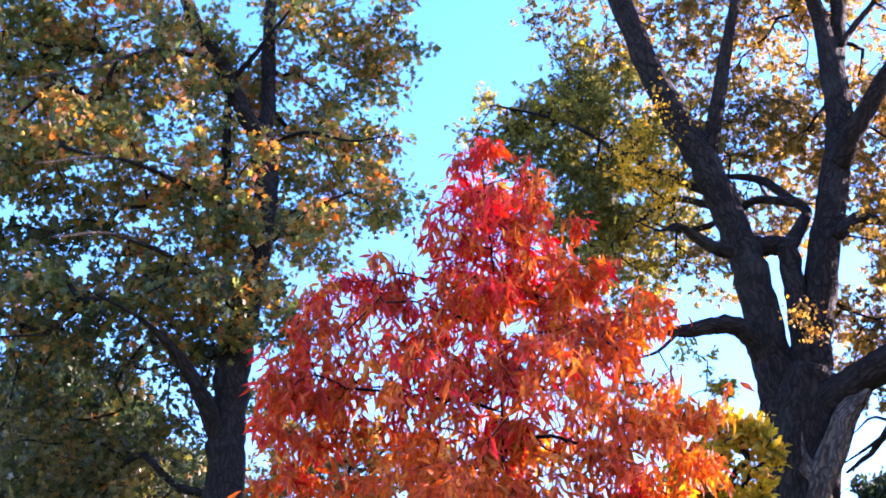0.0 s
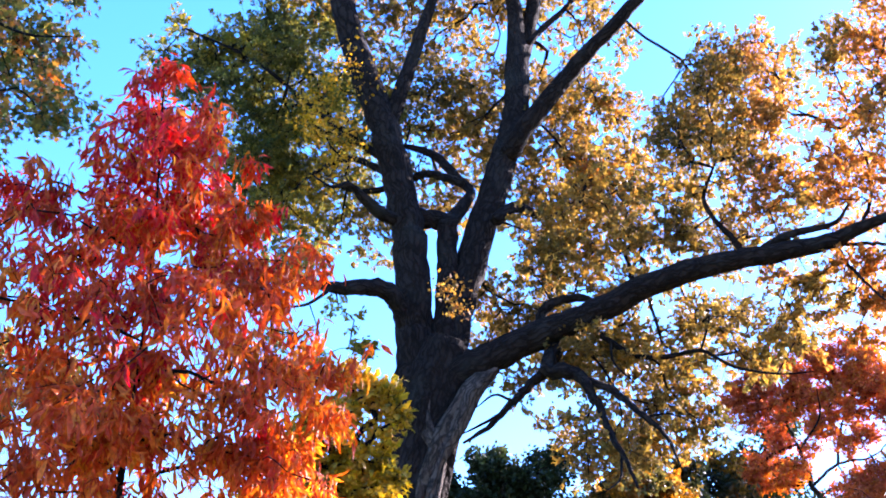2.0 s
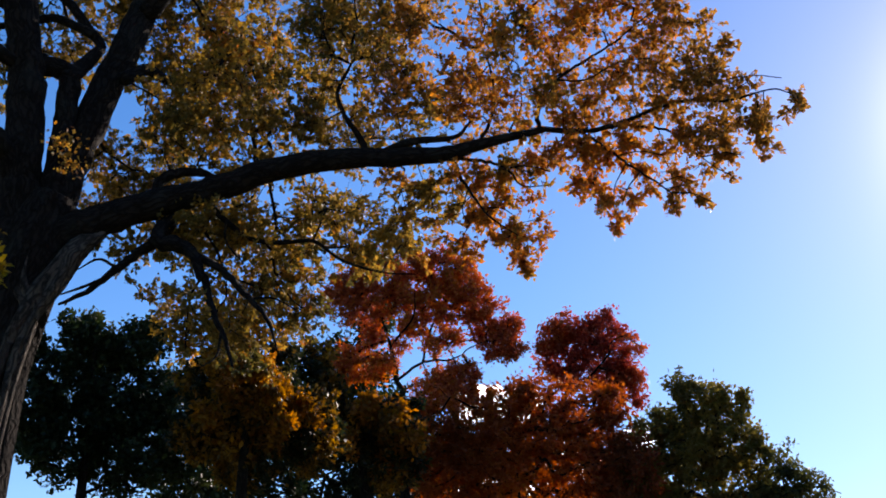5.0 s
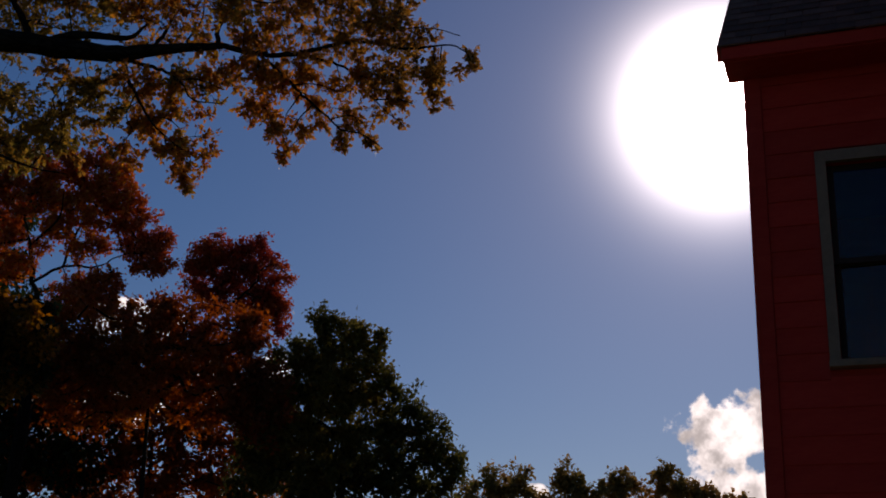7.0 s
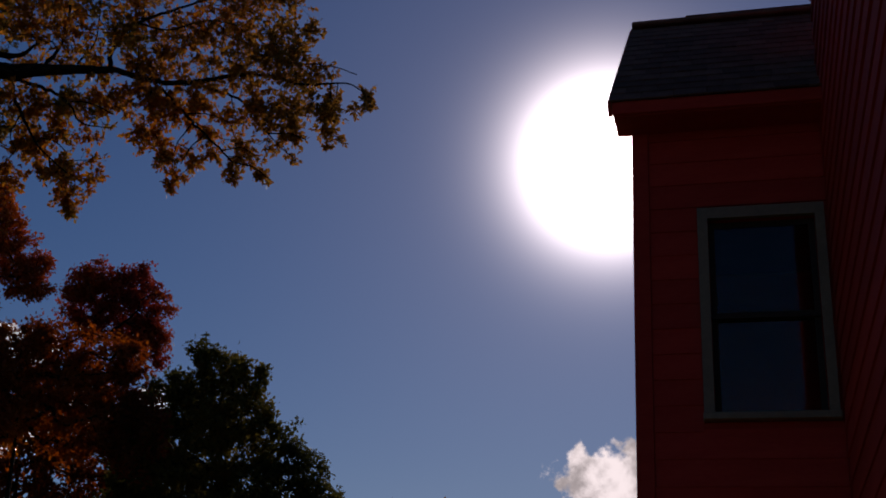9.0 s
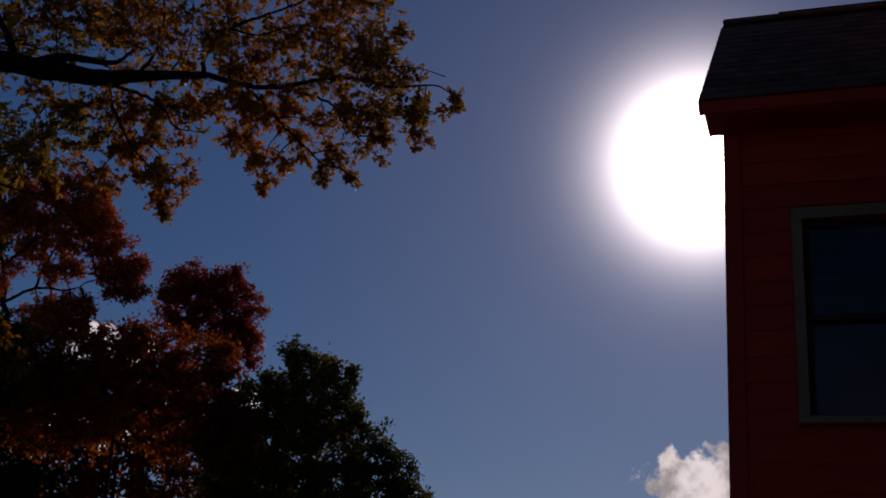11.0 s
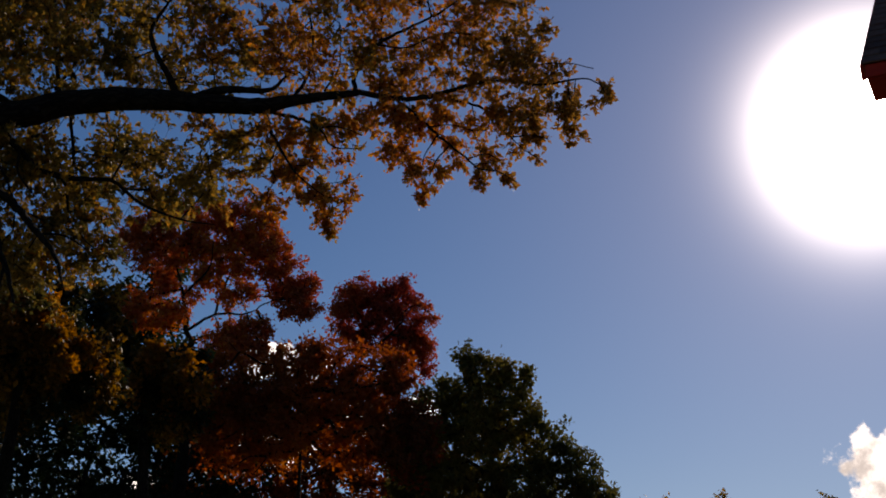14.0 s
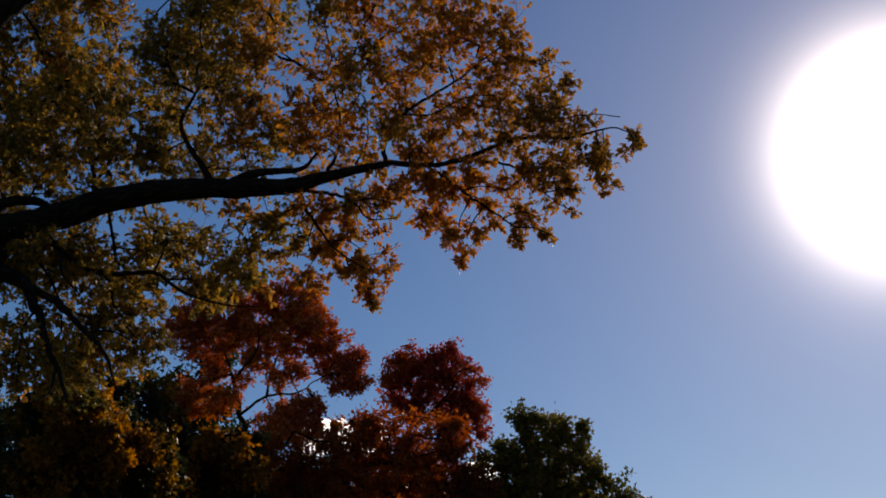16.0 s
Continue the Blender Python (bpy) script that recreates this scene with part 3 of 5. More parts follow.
    t.limb([(9.58, 8.41, 8.73, 0.026), (9.76, 8.03, 8.57, 0.022), (9.84, 7.76, 8.28, 0.018), (9.83, 7.59, 8.06, 0.014), (9.89, 7.33, 8.03, 0.011), (9.92, 7.11, 7.92, 0.007)], 6, 0.04, 5, 0.35)
    t.limb([(9.74, 7.84, 8.37, 0.013), (9.84, 7.63, 8.42, 0.010), (9.95, 7.40, 8.28, 0.006)], 5, 0.04, 5, 0.35)
    t.limb([(9.77, 7.55, 8.03, 0.012), (9.80, 7.39, 7.84, 0.008), (9.84, 7.21, 7.68, 0.005)], 5, 0.04, 5, 0.35)
    t.limb([(8.93, 9.31, 8.83, 0.039), (8.90, 9.27, 9.11, 0.034), (9.02, 9.08, 9.43, 0.030), (9.27, 8.75, 9.71, 0.025), (9.44, 8.49, 9.88, 0.021), (9.62, 8.21, 10.13, 0.016), (9.84, 7.87, 10.39, 0.011)], 6, 0.04, 5, 0.35)
    t.limb([(9.02, 9.08, 9.43, 0.018), (9.21, 8.75, 9.38, 0.014), (9.41, 8.38, 9.54, 0.011), (9.57, 8.04, 9.48, 0.007)], 5, 0.04, 5, 0.35)
    t.limb([(9.67, 8.08, 8.85, 0.019), (9.77, 7.85, 9.05, 0.015), (9.92, 7.55, 9.20, 0.011), (10.05, 7.26, 9.20, 0.007)], 5, 0.04, 5, 0.35)
    t.limb([(9.86, 7.69, 8.85, 0.015), (9.98, 7.42, 9.01, 0.012), (10.16, 7.05, 9.02, 0.009), (10.29, 6.74, 8.90, 0.006)], 5, 0.04, 5, 0.35)
    t.limb([(8.13, 10.21, 8.51, 0.041), (8.33, 9.91, 8.41, 0.034), (8.48, 9.63, 8.31, 0.027), (8.54, 9.43, 8.13, 0.021), (8.59, 9.23, 7.89, 0.014), (8.73, 8.95, 7.84, 0.007)], 6, 0.04, 5, 0.35)
    t.limb([(8.55, 9.53, 8.22, 0.016), (8.69, 9.26, 8.20, 0.011), (8.81, 9.01, 8.07, 0.006)], 5, 0.04, 5, 0.35)
    t.limb([(8.22, 10.14, 8.50, 0.036), (8.29, 10.02, 8.18, 0.030), (8.32, 9.92, 8.02, 0.024), (8.41, 9.78, 7.74, 0.018), (8.54, 9.60, 7.51, 0.013), (8.67, 9.41, 7.33, 0.007)], 6, 0.04, 5, 0.35)
    t.limb([(8.36, 9.96, 8.05, 0.016), (8.27, 9.97, 7.75, 0.011), (8.30, 9.87, 7.53, 0.006)], 5, 0.04, 5, 0.35)
    t.limb([(8.44, 9.82, 7.76, 0.013), (8.57, 9.61, 7.73, 0.009), (8.64, 9.45, 7.59, 0.005)], 5, 0.04, 5, 0.35)
    t.limb([(8.46, 9.87, 8.68, 0.035), (8.62, 9.82, 9.19, 0.028), (8.64, 9.89, 9.79, 0.021), (8.57, 10.04, 10.30, 0.013)], 6, 0.04, 5, 0.35)
    t.limb([(8.64, 9.85, 9.49, 0.018), (8.78, 9.65, 9.86, 0.013), (8.78, 9.59, 10.25, 0.007)], 5, 0.04, 5, 0.35)
    t.limb([(8.69, 9.60, 8.81, 0.019), (8.82, 9.52, 9.17, 0.014), (8.83, 9.54, 9.59, 0.008)], 5, 0.04, 5, 0.35)
    # lower crooked limbs hung below it
    t.limb([(5.77, 12.54, 8.06, 0.094), (5.61, 12.42, 7.63, 0.099), (5.50, 12.28, 7.30, 0.097), (5.71, 11.99, 7.16, 0.085), (5.84, 11.74, 6.79, 0.067), (5.90, 11.52, 6.29, 0.052), (5.97, 11.29, 5.90, 0.038), (5.99, 11.09, 5.53, 0.022)], 9, 0.08, 5, 0.2)
    t.limb([(5.79, 11.97, 7.10, 0.065), (6.03, 11.66, 6.86, 0.057), (6.26, 11.33, 6.47, 0.046), (6.37, 11.07, 6.15, 0.032), (6.39, 10.86, 5.77, 0.016)], 7, 0.08, 5, 0.2)
    t.limb([(5.50, 12.44, 7.31, 0.077), (5.34, 12.62, 7.13, 0.066), (5.21, 12.78, 6.96, 0.053), (4.97, 12.98, 6.69, 0.039), (4.74, 13.17, 6.53, 0.021)], 7, 0.08, 5, 0.2)
    t.limb([(5.98, 12.33, 8.05, 0.057), (6.43, 11.93, 7.52, 0.049), (6.72, 11.59, 7.39, 0.041), (7.00, 11.25, 7.38, 0.034), (7.22, 10.93, 7.09, 0.027), (7.52, 10.54, 6.90, 0.017), (7.75, 10.19, 6.83, 0.010)], 6)
    t.limb([(5.04, 12.74, 6.80, 0.031), (4.88, 12.96, 6.71, 0.024), (4.73, 13.18, 6.65, 0.014)], 5)
    t.limb([(5.18, 12.68, 6.97, 0.028), (5.02, 12.85, 7.09, 0.025), (4.85, 13.03, 6.96, 0.011)], 5)
    t.limb([(5.80, 11.63, 6.71, 0.026), (5.79, 11.86, 6.56, 0.020), (5.86, 12.05, 6.28, 0.010)], 5)
    t.limb([(5.99, 11.42, 6.01, 0.026), (5.87, 11.26, 5.67, 0.019), (5.63, 11.16, 5.46, 0.009)], 5)
    t.limb([(6.29, 11.38, 6.49, 0.026), (6.42, 11.08, 6.44, 0.019), (6.54, 10.77, 6.25, 0.010)], 5)
    t.limb([(6.19, 12.34, 8.08, 0.036), (6.05, 12.29, 7.66, 0.028), (6.16, 12.13, 7.34, 0.021), (6.27, 11.96, 6.94, 0.010)], 5)
    t.limb([(6.25, 12.08, 7.73, 0.028), (6.18, 11.89, 7.34, 0.021), (6.29, 11.60, 6.99, 0.013)], 5)
    scar = Wood(t.rng)
    for rows in ([(5.02, 12.80, 7.42, 0.057), (4.84, 12.85, 7.25, 0.105), (4.68, 12.89, 7.00, 0.126), (4.56, 12.91, 6.65, 0.104), (4.40, 12.95, 6.25, 0.068), (4.29, 12.98, 5.80, 0.047), (4.22, 12.98, 5.14, 0.040), (4.17, 12.98, 4.51, 0.026)],):
        scar.tube(spline(rows, 8), 16, 0.12)
    for rows in ([(4.25, 13.05, 7.38, 0.035), (4.22, 13.05, 7.10, 0.077), (4.20, 13.06, 6.79, 0.090), (4.25, 13.05, 6.55, 0.117), (4.35, 13.01, 6.38, 0.117), (4.37, 13.02, 6.13, 0.103), (4.33, 13.03, 5.81, 0.088), (4.27, 13.05, 5.16, 0.074), (4.24, 13.06, 4.53, 0.060)], [(4.64, 12.89, 7.08, 0.070), (4.50, 12.94, 6.79, 0.090), (4.38, 12.98, 6.55, 0.103), (4.30, 13.02, 6.30, 0.103), (4.20, 13.05, 6.02, 0.089), (4.15, 13.07, 5.80, 0.075), (4.09, 13.09, 5.16, 0.067), (4.06, 13.10, 4.52, 0.053)]):
        scar.tube(spline(rows, 8), 14, 0.16)
    t.tint = 0
    t.grow([(4.31, 12.58, 8.32, 0.162), (4.42, 12.55, 8.04, 0.119)], 9, per=9, droop=0.5, tuft=0.06, thick=0.003)
    t.limb([(3.81, 13.68, 10.61, 0.072), (3.27, 14.18, 11.30, 0.062), (2.67, 14.66, 12.04, 0.047), (1.83, 15.14, 12.98, 0.036), (0.76, 15.58, 13.61, 0.019)], 6)
    t.limb([(3.90, 13.86, 10.55, 0.064), (3.33, 14.42, 11.09, 0.054), (2.92, 14.92, 11.03, 0.038), (2.51, 15.40, 10.75, 0.026), (2.13, 15.86, 11.27, 0.018)], 6)
    t.tint = 2
    t.grow([(2.95, 13.85, 10.94, 0.248), (2.59, 13.92, 11.51, 0.184), (2.84, 13.87, 10.51, 0.190), (3.19, 13.79, 11.05, 0.153), (2.68, 13.90, 11.01, 0.167)]
           + [(2.46, 13.43, 11.19, 0.456), (2.90, 13.34, 10.66, 0.451), (2.83, 13.36, 10.19, 0.365), (2.97, 13.33, 11.74, 0.355), (2.42, 13.44, 10.80, 0.292)], 11, per=11, tuft=0.1, thick=0.003)
    t.tint = 0
    # the foliage thins towards the tips of the long limb
    masses = []
    for rows, kind, density in OAK_BOUGHS:
        for m in rows:
            az = math.degrees(math.atan2(m[0], m[1]))
            masses.append((*m, 1.05 - (az - 12) / 28 if kind is None else kind, density * min(1.0, max(0.66, 1.0 - (az - 27) / 34))))
    t.grow(masses, 56, 0.9, 0.5, per=13, tuft=0.016, hole=-0.1, thick=0.0024, kink=0.2, spurs=4, usual=0.58)
    # towards the tip the leaves turn from olive to tan
    sprays = []
    for k, m in enumerate(OAK_SPRAYS):
        az = math.degrees(math.atan2(m[0], m[1]))
        tan = az > 46 or az > 35 and k % 3 != 0
        sprays.append((*m, 4 if tan else 0.45 - (az - 30) / 40, (1.5 if m[0] < 8.8 else 1.45 if m[0] < 9.4 else 1.35) * (0.7 if m[2] < 8.5 else 1.0)))
    t.grow(sprays, 56, 0.5, 0.2, per=9, tuft=0.016, hole=-0.16, thick=0.0024, kink=0.2, spurs=5, usual=0.58)
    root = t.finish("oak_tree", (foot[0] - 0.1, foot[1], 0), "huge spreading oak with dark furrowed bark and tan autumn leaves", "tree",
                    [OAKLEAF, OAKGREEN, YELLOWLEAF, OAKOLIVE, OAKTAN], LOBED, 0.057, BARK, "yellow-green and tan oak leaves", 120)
    me = scar.mesh("bare_bark")
    me.transform(Matrix.Translation(-root.location))
    part("bare_bark", me, PALEBARK, root, "pale weathered fold of bark")


# foliage masses of the oak, bough by bough: place and radius
LEFT_CROWN = [(0.75, 15.48, 13.59, 0.557), (1.31, 15.44, 13.33, 0.920), (2.06, 15.36, 12.63, 1.261), (1.83, 15.39, 13.73, 0.839), (2.62, 15.28, 11.82, 1.143), (2.75, 15.25, 13.35, 1.105), (2.13, 15.35, 11.27, 0.951),
              (3.15, 15.18, 11.22, 0.777), (2.67, 15.27, 10.51, 0.846), (2.44, 15.31, 14.49, 0.764), (3.48, 15.10, 12.06, 0.974)]
MIDDLE_CROWN = [(3.75, 15.14, 14.27, 0.951), (4.82, 14.84, 14.24, 1.046), (4.89, 14.81, 13.20, 1.012), (4.36, 14.98, 12.66, 0.724), (5.20, 14.71, 12.30, 0.896), (4.84, 14.83, 11.28, 0.695), (5.42, 14.63, 13.73, 0.748),
                (3.93, 15.10, 10.40, 0.594), (5.02, 14.77, 11.68, 0.616)]
HIGH_CROWN = [(6.59, 14.14, 13.70, 0.748), (6.95, 13.96, 13.18, 0.736), (7.21, 13.83, 12.48, 0.811), (6.56, 14.15, 12.06, 0.800), (7.22, 13.83, 11.65, 0.791), (6.74, 14.07, 11.21, 0.694), (6.12, 14.35, 11.09, 0.605),
              (7.39, 13.74, 11.02, 0.604), (6.37, 14.24, 12.73, 0.544), (7.17, 13.86, 13.93, 0.565)]
ABOVE_LIMB_ROOT = [(6.76, 11.80, 9.26, 0.665), (5.97, 12.22, 9.32, 0.814), (5.76, 12.32, 8.78, 0.582), (6.29, 12.06, 8.70, 0.508)]
BELOW_LIMB = [(8.09, 10.04, 8.06, 0.307), (7.62, 10.41, 7.89, 0.306), (7.18, 10.72, 7.70, 0.304)]
HUNG_FOLIAGE = [(6.10, 12.38, 7.63, 0.321), (6.75, 12.04, 7.41, 0.425), (7.33, 11.69, 7.86, 0.395), (7.82, 11.37, 7.67, 0.321), (6.43, 12.21, 6.84, 0.489), (6.92, 11.94, 6.82, 0.489), (6.09, 12.38, 6.42, 0.346),
                (6.65, 12.09, 6.35, 0.415), (7.08, 11.85, 8.07, 0.397), (7.26, 11.74, 7.08, 0.316), (5.21, 12.78, 7.49, 0.284), (8.17, 11.12, 7.69, 0.286), (6.25, 12.30, 7.34, 0.283), (5.79, 12.53, 6.97, 0.280)]
ALONG_LIMB = [(5.57, 12.30, 7.67, 0.252), (6.06, 12.06, 7.82, 0.267), (6.49, 11.84, 7.94, 0.268), (6.91, 11.60, 8.05, 0.255), (7.33, 11.34, 8.19, 0.256), (7.74, 11.06, 8.32, 0.257), (8.14, 10.77, 8.41, 0.258),
              (8.47, 10.51, 8.48, 0.244), (6.47, 11.85, 7.42, 0.251), (6.97, 11.56, 7.17, 0.249), (7.41, 11.28, 7.75, 0.253), (7.87, 10.97, 7.86, 0.254), (8.31, 10.64, 8.04, 0.255), (5.78, 12.20, 8.09, 0.241),
              (5.31, 12.41, 7.71, 0.239), (4.99, 12.54, 7.19, 0.235), (7.33, 11.34, 7.06, 0.207), (7.67, 11.11, 7.23, 0.194)]
ABOVE_LIMB = [(6.17, 12.45, 8.73, 0.340), (6.68, 12.19, 8.97, 0.343), (7.19, 11.90, 9.12, 0.344), (7.68, 11.58, 9.34, 0.346), (8.18, 11.24, 9.37, 0.347), (8.65, 10.88, 9.57, 0.349), (7.11, 11.94, 10.34, 0.466)]
BACK_CROWN = [(6.21, 13.88, 9.04, 0.320), (6.62, 13.68, 10.79, 0.505), (7.24, 13.37, 10.50, 0.500), (6.11, 13.92, 9.94, 0.492), (5.37, 14.22, 12.25, 0.703), (6.33, 13.82, 12.15, 0.788), (6.87, 13.56, 12.25, 0.615),
              (6.56, 13.71, 11.38, 0.685), (6.16, 13.90, 10.81, 0.589), (7.05, 13.47, 11.06, 0.593)]
BEHIND_LIMB = [(5.43, 13.98, 9.26, 0.478), (5.85, 13.81, 8.81, 0.394), (6.38, 13.58, 9.25, 0.558), (5.30, 14.03, 8.62, 0.314), (7.00, 13.27, 8.72, 0.393), (7.67, 12.89, 8.98, 0.396), (8.20, 12.56, 9.04, 0.396),
               (6.23, 13.65, 8.01, 0.348), (6.76, 13.39, 8.26, 0.427), (7.30, 13.10, 8.33, 0.428), (7.86, 12.78, 8.05, 0.348)]
LOWEST_FOLIAGE = [(6.08, 11.26, 5.63, 0.286), (6.49, 11.03, 5.84, 0.287), (5.88, 11.37, 6.10, 0.321), (6.20, 11.20, 6.28, 0.323), (5.57, 11.53, 6.34, 0.258), (6.28, 11.15, 6.70, 0.261)]
TOP_CROWN = [(2.32, 14.31, 14.94, 1.119), (3.65, 14.03, 15.10, 1.219), (4.94, 13.63, 14.91, 1.212), (6.18, 13.12, 14.96, 1.120), (6.99, 12.70, 15.36, 0.852), (8.65, 11.64, 12.08, 0.678), (8.77, 11.55, 12.84, 0.434),
             (8.09, 12.04, 11.49, 0.665), (8.02, 12.08, 12.09, 0.466)]
BOWED_BRANCH = [(2.54, 12.95, 8.69, 0.209), (3.01, 12.85, 7.86, 0.178), (2.26, 13.00, 8.21, 0.205), (2.82, 12.90, 7.50, 0.175), (3.31, 12.78, 7.45, 0.162), (2.64, 12.93, 7.07, 0.186), (2.22, 13.01, 7.59, 0.188),
                (3.04, 12.85, 8.49, 0.139)]
# each bough's foliage: its kind of leaf (None: by its side of the crown) and its density
OAK_BOUGHS = [(LEFT_CROWN, 3, 1.5),
              (MIDDLE_CROWN, 1, 0.8),
              (HIGH_CROWN, 0.45, 0.8),
              (ABOVE_LIMB_ROOT, 0.9, 1.15),
              (BELOW_LIMB, None, 1.15),
              (HUNG_FOLIAGE, 0.9, 1.6),
              (ALONG_LIMB, None, 0.6),
              (ABOVE_LIMB, 0.9, 1.6),
              (BACK_CROWN, 0.45, 0.8),
              (BEHIND_LIMB, 0.9, 1.6),
              (LOWEST_FOLIAGE, 0.9, 0.5),
              (TOP_CROWN, None, 0.8),
              (BOWED_BRANCH, 3, 1.3)]
# sprays along the outer half of the long limb
HANGING_SPRAYS = [(7.98, 10.20, 8.26, 0.162), (8.21, 9.94, 8.21, 0.162), (8.43, 9.68, 8.14, 0.175), (8.63, 9.42, 8.23, 0.148), (8.32, 9.82, 7.88, 0.188), (8.52, 9.58, 7.74, 0.187), (8.60, 9.48, 7.45, 0.159),
                  (8.70, 9.36, 7.17, 0.092), (8.43, 9.70, 7.52, 0.133), (8.79, 9.21, 8.31, 0.149), (8.95, 8.99, 8.35, 0.149), (9.11, 8.77, 8.39, 0.135), (9.12, 8.76, 8.12, 0.161), (9.27, 8.52, 7.90, 0.159),
                  (9.21, 8.62, 7.60, 0.145), (9.27, 8.53, 7.42, 0.079), (9.42, 8.29, 7.74, 0.145), (9.55, 8.07, 8.03, 0.172), (9.66, 7.89, 7.87, 0.145), (9.69, 7.83, 7.65, 0.118), (9.82, 7.60, 7.85, 0.144),
                  (9.87, 7.49, 8.21, 0.172), (9.99, 7.25, 8.12, 0.131), (10.11, 7.01, 8.39, 0.171)]
LIMB_SPRAYS = [(9.90, 7.43, 8.51, 0.186), (9.74, 7.73, 8.53, 0.174), (9.58, 8.02, 8.40, 0.161), (9.40, 8.31, 8.38, 0.148), (8.22, 9.90, 8.82, 0.180), (8.48, 9.58, 8.72, 0.177), (8.73, 9.26, 8.75, 0.176),
               (8.97, 8.92, 8.74, 0.161), (9.22, 8.55, 8.61, 0.171), (9.42, 8.22, 8.56, 0.169), (8.07, 10.07, 9.65, 0.170), (8.13, 10.01, 9.07, 0.181)]
INNER_SPRAYS = [(7.03, 11.09, 11.13, 0.339), (7.36, 10.78, 11.11, 0.375), (7.72, 10.44, 10.90, 0.333), (6.88, 11.22, 10.60, 0.261), (6.70, 11.38, 10.25, 0.296), (7.01, 11.12, 10.42, 0.370), (7.34, 10.82, 10.40, 0.368),
                (7.66, 10.50, 10.29, 0.365), (7.91, 10.24, 10.52, 0.263), (7.15, 11.00, 9.81, 0.363), (7.47, 10.70, 9.79, 0.361), (7.77, 10.39, 9.77, 0.323), (7.00, 11.14, 9.56, 0.304), (7.33, 10.83, 9.22, 0.299),
                (7.64, 10.53, 9.20, 0.283), (7.89, 10.27, 9.26, 0.226), (7.23, 10.90, 11.68, 0.381), (7.65, 10.50, 11.54, 0.340)]
UPPER_SPRAYS = [(8.34, 9.76, 10.98, 0.292), (8.57, 9.47, 11.01, 0.327), (8.83, 9.13, 10.85, 0.358), (9.07, 8.79, 10.68, 0.353), (9.30, 8.44, 10.59, 0.348), (9.51, 8.10, 10.41, 0.342), (9.67, 7.81, 10.32, 0.324),
                (9.76, 7.63, 9.86, 0.265), (8.34, 9.75, 10.37, 0.323), (8.61, 9.42, 10.31, 0.356), (8.91, 9.02, 10.23, 0.351), (9.18, 8.63, 10.13, 0.346), (9.42, 8.23, 9.95, 0.339), (9.61, 7.90, 9.62, 0.332),
                (8.25, 9.86, 9.79, 0.284), (8.52, 9.53, 9.66, 0.315), (8.82, 9.14, 9.59, 0.311), (9.09, 8.75, 9.51, 0.341), (9.34, 8.36, 9.42, 0.335), (9.57, 7.97, 9.25, 0.296), (9.78, 7.58, 9.22, 0.259),
                (9.90, 7.34, 9.46, 0.258), (8.31, 9.80, 9.21, 0.279)]
OUTER_SPRAYS = [(8.57, 9.47, 9.08, 0.275), (8.89, 9.04, 9.09, 0.272), (9.12, 8.71, 9.03, 0.268), (9.36, 8.32, 8.87, 0.263), (9.62, 7.88, 8.84, 0.259), (9.80, 7.52, 8.83, 0.255), (9.90, 7.32, 8.92, 0.254),
                (8.43, 9.65, 11.59, 0.296), (8.75, 9.24, 11.50, 0.366), (9.12, 8.72, 11.36, 0.359), (9.46, 8.19, 11.12, 0.280), (9.00, 8.88, 8.45, 0.199), (8.73, 9.26, 8.39, 0.161), (8.53, 9.53, 8.24, 0.161),
                (8.32, 9.79, 8.12, 0.162), (9.21, 8.56, 8.24, 0.169), (9.41, 8.23, 8.22, 0.167), (9.60, 7.90, 8.29, 0.204), (9.77, 7.57, 8.36, 0.201), (9.81, 7.48, 7.99, 0.174), (9.67, 7.76, 7.80, 0.162),
                (9.49, 8.08, 7.79, 0.164), (9.33, 8.36, 7.70, 0.165)]
LOWER_SPRAYS = [(9.23, 8.52, 7.51, 0.140), (9.29, 8.41, 7.36, 0.076), (9.13, 8.67, 7.93, 0.130), (8.32, 9.79, 7.74, 0.160), (8.49, 9.58, 7.61, 0.172), (8.65, 9.37, 7.48, 0.144), (8.65, 9.36, 7.21, 0.117),
                (8.51, 9.55, 7.34, 0.118), (8.68, 9.32, 7.04, 0.058), (10.05, 7.09, 9.09, 0.186), (10.17, 6.92, 8.62, 0.144), (10.32, 6.70, 8.72, 0.157), (10.41, 6.56, 8.84, 0.072), (10.13, 6.98, 8.16, 0.143),
                (10.02, 7.14, 8.45, 0.209), (9.92, 7.28, 8.06, 0.143), (9.87, 7.34, 8.77, 0.238), (9.86, 7.36, 9.23, 0.214), (9.70, 7.56, 8.26, 0.196), (9.93, 7.26, 7.70, 0.077), (9.69, 7.57, 7.46, 0.077),
                (9.53, 7.77, 7.47, 0.090)]
